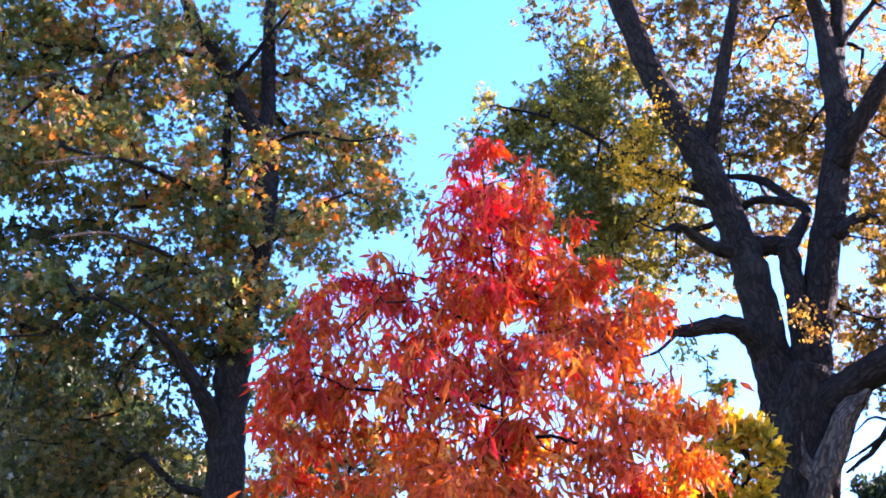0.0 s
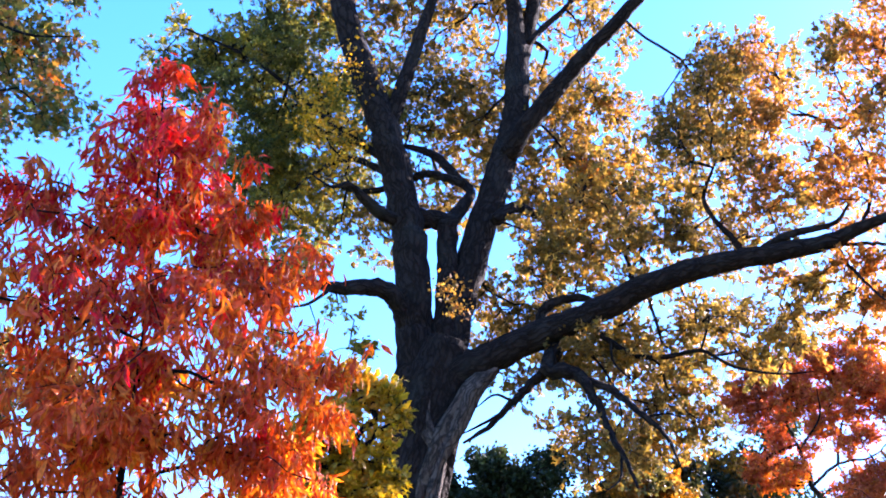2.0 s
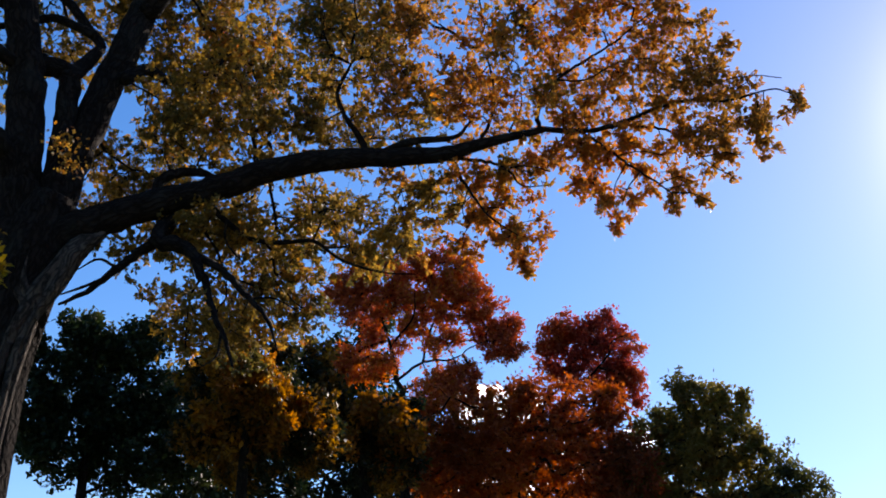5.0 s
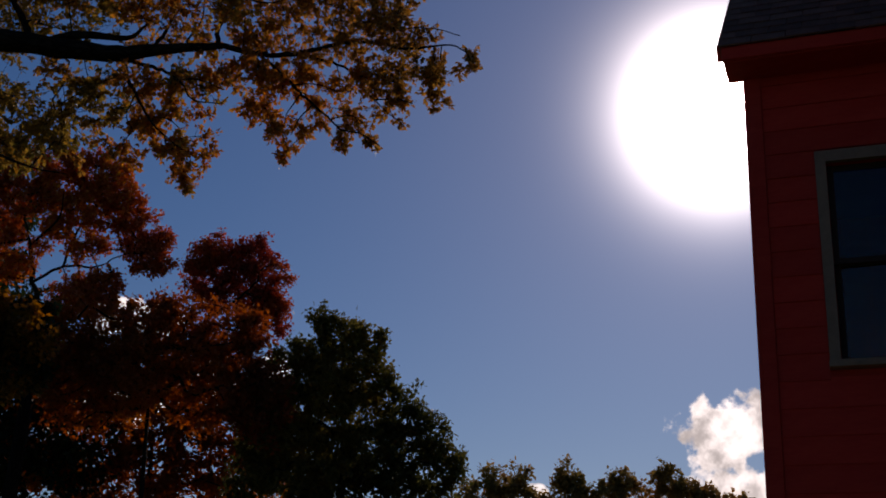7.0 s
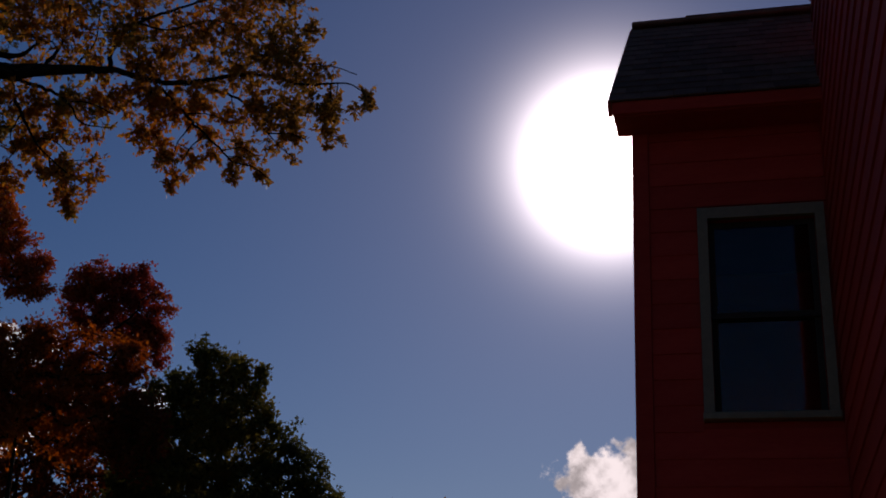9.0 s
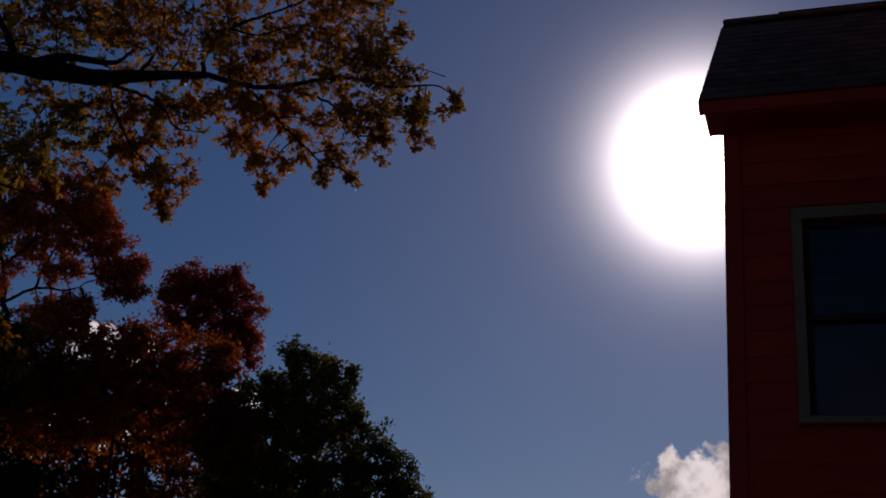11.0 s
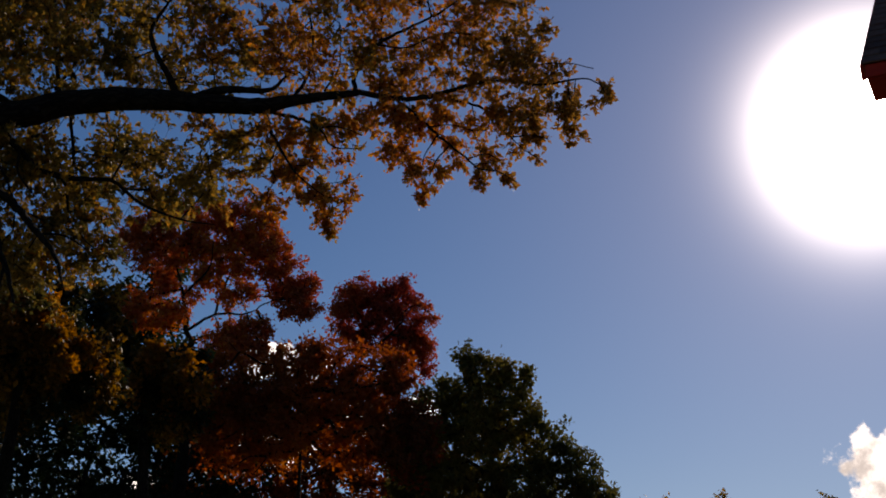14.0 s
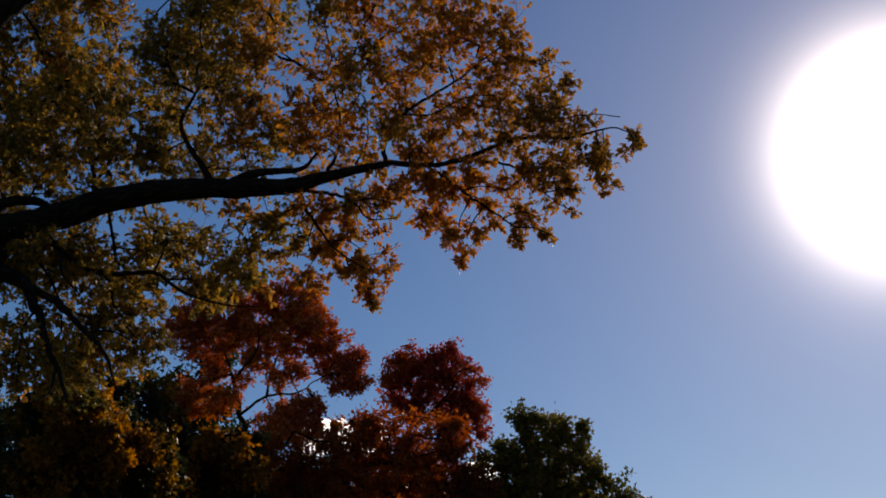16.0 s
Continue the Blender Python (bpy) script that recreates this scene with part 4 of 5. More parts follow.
NEAR_SPRAYS = [(7.62, 10.53, 8.20, 0.175), (7.89, 10.28, 8.19, 0.175), (8.13, 10.05, 8.24, 0.162), (8.36, 9.80, 8.22, 0.176), (8.57, 9.58, 8.22, 0.176), (8.76, 9.36, 8.35, 0.163), (8.94, 9.14, 8.28, 0.163),
               (8.59, 9.56, 7.92, 0.148), (8.39, 9.78, 7.83, 0.134), (8.76, 9.36, 8.01, 0.161), (8.17, 10.00, 7.95, 0.134), (8.00, 10.18, 7.52, 0.146), (8.20, 9.99, 7.40, 0.132), (7.78, 10.40, 7.41, 0.145),
               (8.34, 9.84, 7.34, 0.106), (7.96, 10.23, 7.19, 0.118), (8.18, 10.02, 7.11, 0.105), (9.22, 8.78, 8.50, 0.150), (9.41, 8.53, 8.35, 0.149), (9.20, 8.82, 8.12, 0.135), (9.05, 9.00, 8.53, 0.136),
               (8.89, 9.22, 7.69, 0.160), (8.68, 9.46, 7.60, 0.133), (8.82, 9.30, 7.39, 0.132), (8.75, 9.39, 7.13, 0.092)]
OAK_SPRAYS = HANGING_SPRAYS + LIMB_SPRAYS + INNER_SPRAYS + UPPER_SPRAYS + OUTER_SPRAYS + LOWER_SPRAYS + NEAR_SPRAYS
great_oak()


# ---- the scarlet tree ----
# tiers of the crown: place and radius of each mass of leaves
TOP_TIER = [(0.24, 6.60, 6.27, 0.115), (0.37, 6.59, 6.19, 0.152), (0.16, 6.60, 6.14, 0.152), (0.56, 6.58, 6.18, 0.152), (0.27, 6.59, 6.14, 0.228), (0.50, 6.58, 6.09, 0.227), (0.05, 6.60, 5.96, 0.225),
            (0.31, 6.59, 5.83, 0.297), (0.64, 6.57, 5.82, 0.260), (0.02, 6.60, 5.61, 0.219), (0.35, 6.59, 5.48, 0.326), (0.71, 6.56, 5.48, 0.290), (0.92, 6.53, 5.55, 0.182), (-0.38, 6.59, 5.55, 0.182),
            (-0.52, 6.58, 5.41, 0.180), (-0.29, 6.59, 5.26, 0.250), (-0.68, 6.57, 5.15, 0.177), (-0.62, 6.57, 5.32, 0.143)]
MIDDLE_TIER = [(-0.01, 6.60, 5.19, 0.285), (0.42, 6.59, 5.11, 0.319), (0.80, 6.55, 5.15, 0.319), (1.08, 6.51, 5.13, 0.248), (1.29, 6.47, 5.16, 0.177), (-0.76, 6.56, 4.83, 0.244), (-0.49, 6.58, 4.85, 0.279),
               (-0.14, 6.60, 4.87, 0.279), (0.24, 6.60, 4.76, 0.312), (0.62, 6.57, 4.72, 0.311), (0.96, 6.53, 4.79, 0.278), (-0.95, 6.53, 4.66, 0.207), (-0.83, 6.55, 4.45, 0.204), (1.11, 6.51, 4.52, 0.273),
               (-0.61, 6.57, 4.64, 0.206), (-0.74, 6.56, 4.50, 0.205), (-0.53, 6.58, 4.40, 0.204), (-0.93, 6.53, 4.48, 0.170)]
LOW_TIER = [(-0.96, 6.43, 4.19, 0.166), (-0.70, 6.46, 4.17, 0.232), (-0.39, 6.49, 4.44, 0.269), (-0.12, 6.50, 4.34, 0.267), (0.21, 6.50, 4.24, 0.299), (0.53, 6.48, 4.17, 0.298), (0.86, 6.44, 4.24, 0.299),
            (1.14, 6.40, 4.23, 0.249), (1.40, 6.35, 4.35, 0.167), (1.44, 6.34, 4.19, 0.133), (-0.43, 6.49, 3.98, 0.295), (-0.11, 6.50, 3.93, 0.294), (0.27, 6.49, 3.84, 0.293), (0.65, 6.47, 3.84, 0.293),
            (0.97, 6.43, 3.90, 0.261), (1.22, 6.38, 3.99, 0.197), (1.73, 6.37, 4.59, 0.082), (1.61, 6.40, 4.67, 0.083), (-0.44, 6.59, 5.53, 0.087), (-0.55, 6.58, 5.17, 0.085), (-0.29, 6.59, 5.63, 0.059),
            (1.23, 6.48, 5.30, 0.093), (-0.49, 6.58, 5.34, 0.072)]
RIGHT_SKIRT = [(1.25, 6.28, 3.82, 0.225), (1.30, 6.27, 3.58, 0.222), (1.53, 6.22, 3.46, 0.189), (1.38, 6.25, 3.22, 0.250), (1.62, 6.19, 3.14, 0.218), (1.75, 6.16, 3.12, 0.109), (1.40, 6.25, 2.87, 0.278),
               (1.67, 6.18, 2.85, 0.216)]
LEFT_SKIRT = [(-0.88, 6.44, 4.27, 0.200), (-0.85, 6.44, 4.07, 0.198), (-0.67, 6.47, 3.71, 0.291), (-0.37, 6.49, 3.68, 0.291), (0.03, 6.50, 3.65, 0.290), (0.43, 6.49, 3.65, 0.290), (0.80, 6.45, 3.64, 0.290),
              (1.17, 6.39, 3.69, 0.259), (1.39, 6.35, 3.76, 0.195), (-0.56, 6.48, 3.41, 0.287), (-0.20, 6.50, 3.29, 0.286), (0.34, 6.49, 3.33, 0.287), (0.88, 6.44, 3.36, 0.287), (1.37, 6.35, 3.41, 0.256)]
SUNNY_SIDE = [(1.32, 6.28, 4.61, 0.158), (1.44, 6.26, 4.38, 0.148), (1.34, 6.28, 4.15, 0.165), (1.21, 6.31, 4.40, 0.156), (1.44, 6.26, 4.04, 0.132), (1.26, 6.29, 3.89, 0.162), (1.06, 6.33, 4.69, 0.140),
              (1.13, 6.32, 4.92, 0.121), (1.22, 6.30, 5.14, 0.103), (1.54, 6.23, 4.45, 0.071)]
EDGE_SPRAYS = [(-0.73, 6.56, 5.39, 0.100), (-0.52, 6.58, 5.54, 0.080), (-0.34, 6.59, 5.38, 0.122), (-0.79, 6.55, 5.27, 0.092), (-0.64, 6.57, 5.14, 0.106), (-0.32, 6.59, 5.12, 0.120), (-0.09, 6.60, 5.69, 0.088),
               (0.28, 6.59, 6.27, 0.053), (0.16, 6.60, 6.14, 0.095), (0.43, 6.59, 6.14, 0.128), (0.05, 6.60, 5.91, 0.127), (0.61, 6.57, 5.96, 0.127), (0.79, 6.55, 5.69, 0.124), (0.96, 6.53, 5.51, 0.122),
               (-0.82, 6.55, 4.75, 0.123), (-0.97, 6.53, 4.48, 0.107), (-0.91, 6.54, 4.23, 0.112)]
SCARLET_MASSES = TOP_TIER + MIDDLE_TIER + LOW_TIER + RIGHT_SKIRT + LEFT_SKIRT + SUNNY_SIDE + EDGE_SPRAYS


def scarlet_tree():
    t = Tree(5)
    rng = t.rng
    top = (0.24, 6.60, 6.26)
    low = (0.38, 6.59, 3.87)
    base = (low[0] + 0.05, low[1], 0.0)
    t.limb([(*base, 0.11), (low[0], low[1], low[2] * 0.5, 0.09), (*low, 0.018), ((low[0] + top[0]) / 2 + 0.04, low[1] + 0.05, (low[2] + top[2]) / 2, 0.011),
            (*top, 0.008)], 9, 0.04)
    trunk = t.samples[0]
    height = top[2]
    masses = []
    for m in SCARLET_MASSES:
        warm = 0.55 + 0.42 * (5.2 - m[2]) + 0.32 * m[0]      # lower and sunnier sprays turn orange
        masses.append((*m[:3], m[3] * 0.86, warm))
    for a in np.arange(34) * 2.4:       # the far and near sides of the crown
        z = 1.4 + (height - 1.9) * rng.random()
        reach = min(0.1 + 0.45 * (height - z), 0.8) * rng.random() ** 0.3
        masses.append((base[0] + math.cos(a) * reach, base[1] + math.sin(a) * reach, z, 0.28, 0.35 + 0.45 * (5.2 - z)))
    for f in np.arange(12) / 12:        # leaves close to the stem
        masses.append((low[0] + (top[0] - low[0]) * f, low[1] - 0.12, 3.7 + 1.7 * f, 0.2, 0.8 - 0.5 * f))
    t.grow(masses, 30, 0.5, 0.2, per=9, tuft=0.03, step=0.16, thick=0.0011, hang=True, hole=0.0)
    return t.finish("scarlet_tree", base, "slender tree with drooping scarlet and orange leaves", "tree",
                    [SCARLET, ORANGE], LANCE, 0.102, DARKBARK, "long drooping red and orange leaves", 300)


scarlet_tree()


# ---- the sweetgum ----
def sweetgum():
    t = Tree(23)
    foot = (-2.11, 11.30, 5.43)
    t.limb([(foot[0], foot[1], 0.0, 0.30), (foot[0], foot[1], 0.8, 0.23), (foot[0], foot[1], 2.5, 0.2)]
           + [(-2.10, 11.31, 5.43, 0.189), (-2.13, 11.30, 6.02, 0.187), (-2.14, 11.30, 6.82, 0.173), (-2.10, 11.31, 7.42, 0.153), (-2.02, 11.32, 8.20, 0.132), (-2.02, 11.32, 9.02, 0.136), (-2.15, 11.30, 9.79, 0.140)], 14, 0.03)
    t.limb([(-2.13, 11.30, 9.71, 0.127), (-2.36, 11.19, 10.05, 0.114), (-2.65, 11.07, 10.59, 0.103), (-3.05, 10.90, 11.22, 0.088), (-3.26, 10.78, 11.73, 0.065), (-3.47, 10.65, 12.54, 0.037)], 9)
    t.limb([(-2.13, 11.30, 9.75, 0.113), (-2.12, 11.38, 10.26, 0.096), (-2.20, 11.44, 11.09, 0.089), (-2.27, 11.50, 12.07, 0.074), (-2.32, 11.57, 13.33, 0.047)], 9)
    t.limb([(-2.14, 11.50, 7.45, 0.081), (-2.34, 11.57, 7.97, 0.076), (-2.48, 11.64, 8.75, 0.072), (-2.59, 11.72, 9.58, 0.068), (-2.69, 11.80, 10.48, 0.057), (-2.79, 11.88, 11.81, 0.034)], 8)
    t.limb([(-2.14, 11.30, 5.89, 0.105), (-2.31, 11.06, 6.28, 0.093), (-2.52, 10.81, 6.59, 0.075), (-2.72, 10.56, 6.77, 0.051), (-2.95, 10.28, 6.87, 0.028), (-3.28, 9.98, 6.94, 0.014)], 9)
    t.limb([(-2.62, 11.20, 10.44, 0.055), (-2.33, 10.95, 10.59, 0.044), (-2.06, 10.70, 10.82, 0.034), (-1.79, 10.45, 11.03, 0.020)], 6)
    t.limb([(-1.91, 11.34, 8.36, 0.038), (-1.65, 11.21, 8.54, 0.035), (-1.40, 11.08, 8.69, 0.025), (-1.03, 10.95, 8.80, 0.016)], 6)
    t.limb([(-2.15, 11.30, 9.62, 0.040), (-1.59, 10.95, 9.59, 0.032), (-1.04, 10.58, 9.22, 0.022), (-0.59, 10.18, 9.02, 0.012)], 6)
    t.limb([(-2.09, 11.21, 7.37, 0.048), (-2.62, 10.61, 7.63, 0.035), (-3.22, 9.96, 7.59, 0.026), (-3.57, 9.34, 7.17, 0.014)], 6)
    t.limb([(-2.06, 11.21, 8.50, 0.044), (-2.72, 10.52, 8.54, 0.034), (-3.30, 9.79, 8.38, 0.023), (-3.77, 9.05, 7.78, 0.014)], 6)
    t.limb([(-2.67, 10.98, 10.60, 0.048), (-3.23, 10.37, 10.25, 0.033), (-3.71, 9.75, 9.48, 0.022), (-4.10, 9.12, 8.81, 0.012)], 6)
    # the lower a clump, the more of its leaves are green and shade-darkened
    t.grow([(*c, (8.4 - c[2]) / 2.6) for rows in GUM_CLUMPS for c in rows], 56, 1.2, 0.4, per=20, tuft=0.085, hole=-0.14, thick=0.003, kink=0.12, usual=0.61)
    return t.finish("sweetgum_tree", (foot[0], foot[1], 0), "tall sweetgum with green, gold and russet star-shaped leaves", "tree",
                    [GUMLEAF, GUMGREENSHADE], STAR, 0.08, DARKBARK, "star-shaped leaves turning from green to russet", 160)


GUM_RIGHT = [(-1.07, 11.20, 11.55, 0.640), (-0.64, 11.23, 11.32, 0.493), (-1.60, 11.14, 11.20, 0.630), (-1.15, 11.19, 10.65, 0.615), (-0.73, 11.23, 10.27, 0.403), (-1.52, 11.15, 10.18, 0.603), (-1.73, 11.12, 9.51, 0.521),
             (-1.09, 11.20, 9.58, 0.588), (-0.63, 11.23, 9.38, 0.389), (-1.25, 11.18, 9.02, 0.510), (-0.80, 11.22, 8.99, 0.446), (-1.67, 11.13, 8.82, 0.443), (-1.96, 11.08, 10.79, 0.550)]
GUM_TOP = [(-2.51, 10.97, 11.03, 0.625), (-3.05, 10.83, 10.64, 0.683), (-3.62, 10.65, 10.72, 0.754), (-4.18, 10.44, 10.53, 0.748), (-4.66, 10.24, 10.33, 0.742), (-4.47, 10.32, 9.54, 0.717), (-3.87, 10.56, 9.66, 0.721),
           (-3.24, 10.77, 9.76, 0.724), (-2.64, 10.93, 9.35, 0.582), (-2.41, 10.99, 10.03, 0.533), (-3.24, 10.77, 8.92, 0.699), (-3.95, 10.53, 8.73, 0.694), (-4.46, 10.33, 8.58, 0.627)]
GUM_MIDDLE = [(-4.17, 10.45, 7.83, 0.670), (-3.56, 10.67, 7.98, 0.674), (-2.92, 10.86, 8.26, 0.681), (-2.37, 11.00, 8.50, 0.500), (-2.52, 10.96, 7.77, 0.547), (-3.09, 10.82, 7.40, 0.599), (-3.69, 10.63, 7.15, 0.653),
              (-4.18, 10.44, 7.04, 0.592), (-2.13, 11.05, 7.42, 0.480), (-1.73, 11.12, 8.09, 0.430), (-1.55, 11.14, 7.35, 0.359), (-1.84, 11.10, 6.80, 0.352), (-2.55, 10.96, 7.10, 0.474)]
GUM_LOW = [(-4.18, 11.25, 6.68, 0.679), (-3.60, 11.45, 6.79, 0.681), (-3.04, 11.61, 6.81, 0.619), (-4.05, 11.30, 5.97, 0.665), (-3.48, 11.48, 6.05, 0.667), (-2.89, 11.65, 6.07, 0.606), (-3.66, 11.43, 5.49, 0.657),
           (-3.03, 11.61, 5.51, 0.538), (-4.09, 11.28, 5.37, 0.536), (-3.42, 11.50, 12.62, 0.848), (-2.23, 11.79, 12.93, 0.860)]
GUM_NEAR = [(-5.04, 9.78, 9.61, 0.709), (-4.78, 9.91, 8.28, 0.670), (-4.55, 10.02, 7.05, 0.639), (-4.33, 10.11, 5.93, 0.616), (-1.09, 10.95, 12.15, 0.649), (-4.19, 10.17, 11.30, 0.764), (-4.97, 9.81, 10.93, 0.751),
            (-1.29, 10.92, 8.13, 0.303)]
GUM_TRUNK_SIDE = [(-2.08, 10.29, 8.41, 0.263), (-2.22, 10.26, 7.84, 0.273), (-1.71, 10.36, 7.51, 0.181), (-2.25, 10.26, 7.18, 0.265), (-1.94, 10.32, 7.01, 0.187), (-1.86, 10.33, 8.51, 0.176), (-2.00, 10.31, 8.99, 0.156)]
GUM_CLUMPS = [GUM_RIGHT, GUM_TOP, GUM_MIDDLE, GUM_LOW, GUM_NEAR, GUM_TRUNK_SIDE]
sweetgum()


# ---- trees behind ----
def far_tree(name, seed, foot, height, masses, label, leaf, size, bark=DARKBARK, twigs=72, per=26, shape=OVAL, group="", girth=0.16, stems=(), hole=-0.1):
    """masses: (place and radius) of the crown's parts; the trunk runs from foot to the crown."""
    t = Tree(seed)
    rng = t.rng
    low = min(m[2] for m in masses)
    hub = np.mean([m[:3] for m in masses], axis=0)
    mid = np.array((foot[0] * 0.4 + hub[0] * 0.6, foot[1] * 0.4 + hub[1] * 0.6, low * 0.8))
    if stems:
        f0 = stems[0][0]
        t.limb([(*foot, 0.0, girth * 1.4), (foot[0] * 0.5 + f0[0] * 0.5, foot[1] * 0.5 + f0[1] * 0.5, f0[2] * 0.5, f0[3] * 1.1), f0], 8)
    else:
        t.limb([(*foot, 0.0, girth), (*((np.array((*foot, 0)) + mid) / 2), girth * 0.85), (*mid, girth * 0.7), (*hub, girth * 0.3)], 8, 0.03)
    for rows in stems:
        t.limb([(*r[:3], r[3] * 0.62) for r in rows], 6, 0.04, 5, 0.5)
    mean = float(np.mean([m[3] for m in masses]))
    t.grow([(*m[:3], m[3] * 0.9, *m[4:]) for m in masses], int(twigs * 1.35), 0.3 * mean, 0.38 * mean, 0.95, per, 0.09 * mean + 0.02, 0.1, 0.35, 0.0042, hole=hole + 0.04, kink=0.15)
    return t.finish(name, (*foot, 0), label, "tree", leaf, shape, size, bark, "", 0, group)


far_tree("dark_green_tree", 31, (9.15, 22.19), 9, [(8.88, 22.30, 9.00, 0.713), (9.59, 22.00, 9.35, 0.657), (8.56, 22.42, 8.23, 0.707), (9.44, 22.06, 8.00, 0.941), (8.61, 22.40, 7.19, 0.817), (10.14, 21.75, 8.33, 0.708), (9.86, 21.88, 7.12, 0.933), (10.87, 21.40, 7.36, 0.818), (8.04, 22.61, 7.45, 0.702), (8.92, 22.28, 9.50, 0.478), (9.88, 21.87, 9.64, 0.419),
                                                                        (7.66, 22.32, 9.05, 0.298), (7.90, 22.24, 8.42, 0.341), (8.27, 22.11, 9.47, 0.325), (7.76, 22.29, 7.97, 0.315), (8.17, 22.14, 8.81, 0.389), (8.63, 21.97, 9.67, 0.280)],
         "dense green tree behind the oak, its leaves darkened for shade", GREENSHADE, 0.11, twigs=110, hole=0.0)
# shaded body of the crown by dark leaf colour, gold leaves before it
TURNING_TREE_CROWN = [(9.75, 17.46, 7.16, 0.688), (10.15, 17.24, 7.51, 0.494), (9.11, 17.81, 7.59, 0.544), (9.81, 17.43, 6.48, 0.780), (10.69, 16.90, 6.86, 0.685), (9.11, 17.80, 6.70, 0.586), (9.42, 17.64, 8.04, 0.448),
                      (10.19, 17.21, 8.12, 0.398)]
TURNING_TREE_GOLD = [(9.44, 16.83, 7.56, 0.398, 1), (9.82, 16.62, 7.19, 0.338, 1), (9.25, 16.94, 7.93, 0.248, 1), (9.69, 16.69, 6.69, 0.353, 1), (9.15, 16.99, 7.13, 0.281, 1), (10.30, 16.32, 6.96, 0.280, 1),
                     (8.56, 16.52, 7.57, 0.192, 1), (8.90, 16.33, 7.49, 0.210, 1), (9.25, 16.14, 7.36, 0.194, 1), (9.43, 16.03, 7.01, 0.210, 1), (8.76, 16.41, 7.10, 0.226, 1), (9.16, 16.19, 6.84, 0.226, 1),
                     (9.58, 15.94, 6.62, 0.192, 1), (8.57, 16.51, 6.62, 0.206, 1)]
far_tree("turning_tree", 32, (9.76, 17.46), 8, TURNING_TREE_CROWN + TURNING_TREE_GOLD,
         "tree with amber autumn leaves and olive ones darkened for shade", [AMBERSHADE, RUSTGOLD], 0.10, twigs=85, hole=0.04)
far_tree("red_maple", 33, (16.76, 22.43), 12, [(15.36, 23.41, 12.25, 0.496), (15.75, 23.15, 12.66, 0.570), (16.26, 22.79, 12.93, 0.644), (16.88, 22.34, 13.28, 0.646), (17.50, 21.86, 13.23, 0.646), (17.89, 21.54, 12.87, 0.572), (17.93, 21.50, 13.40, 0.259), (18.16, 21.31, 12.35, 0.568), (18.32, 21.17, 11.76, 0.564), (18.63, 20.90, 11.19, 0.490), (18.88, 20.68, 11.27, 0.393), (18.78, 20.77, 11.80, 0.339), (16.01, 22.97, 12.00, 0.566), (16.68, 22.49, 12.42, 0.569), (15.90, 23.05, 10.67, 0.557), (15.50, 23.32, 10.56, 0.557), (16.36, 22.73, 10.52, 0.417), (17.35, 21.98, 10.06, 0.554), (17.87, 21.55, 9.95, 0.553), (17.66, 21.73, 10.36, 0.417), (17.41, 21.93, 12.32, 0.568), (16.93, 22.30, 11.69, 0.395), (17.38, 21.95, 11.13, 0.350), (16.67, 22.50, 11.09, 0.308), (17.69, 21.70, 11.59, 0.394), (18.07, 21.39, 10.52, 0.278), (16.15, 22.87, 11.34, 0.337)],
         "red maple with scarlet and orange crown", MAPLELEAF, 0.088, twigs=120, hole=0.04,
         stems=([(16.92, 22.31, 8.18, 0.150), (16.83, 22.38, 9.54, 0.131), (16.67, 22.49, 10.30, 0.104), (16.50, 22.62, 11.08, 0.077), (16.31, 22.76, 11.80, 0.056), (15.82, 23.10, 12.36, 0.028)], [(16.70, 22.48, 10.26, 0.083), (17.17, 22.12, 10.72, 0.070), (17.76, 21.65, 10.81, 0.049), (18.12, 21.35, 11.17, 0.035), (18.58, 20.95, 11.33, 0.028)], [(17.15, 22.13, 10.69, 0.070), (17.40, 22.28, 11.44, 0.064), (17.80, 22.30, 12.29, 0.043), (18.12, 22.38, 13.10, 0.029)], [(16.50, 22.62, 11.08, 0.063), (16.62, 21.91, 11.66, 0.049), (16.35, 21.48, 12.20, 0.027)]))
far_tree("crimson_tree", 34, (22.32, 22.93), 11, [(22.34, 22.91, 12.76, 0.546), (22.74, 22.51, 13.05, 0.611), (23.32, 21.91, 13.04, 0.611), (23.66, 21.55, 12.44, 0.672), (22.99, 22.26, 12.36, 0.767), (22.35, 22.90, 12.11, 0.542), (23.83, 21.36, 11.56, 0.508), (23.44, 21.79, 11.64, 0.667), (23.86, 21.32, 10.94, 0.379), (22.67, 22.59, 11.64, 0.476), (22.19, 23.05, 12.35, 0.320)],
         "round-topped tree with deep crimson leaves", CRIMSON, 0.09, hole=0.02, twigs=125,
         stems=([(22.16, 23.08, 9.29, 0.187), (22.33, 22.92, 10.36, 0.157), (22.61, 22.65, 11.15, 0.119), (22.72, 22.53, 11.94, 0.088), (22.89, 22.36, 12.59, 0.048)], [(22.57, 22.68, 11.07, 0.095), (22.72, 21.82, 11.47, 0.070), (22.72, 21.09, 11.93, 0.039)], [(22.66, 22.59, 11.46, 0.071), (22.76, 23.20, 12.26, 0.057), (23.06, 23.61, 13.10, 0.033)]))
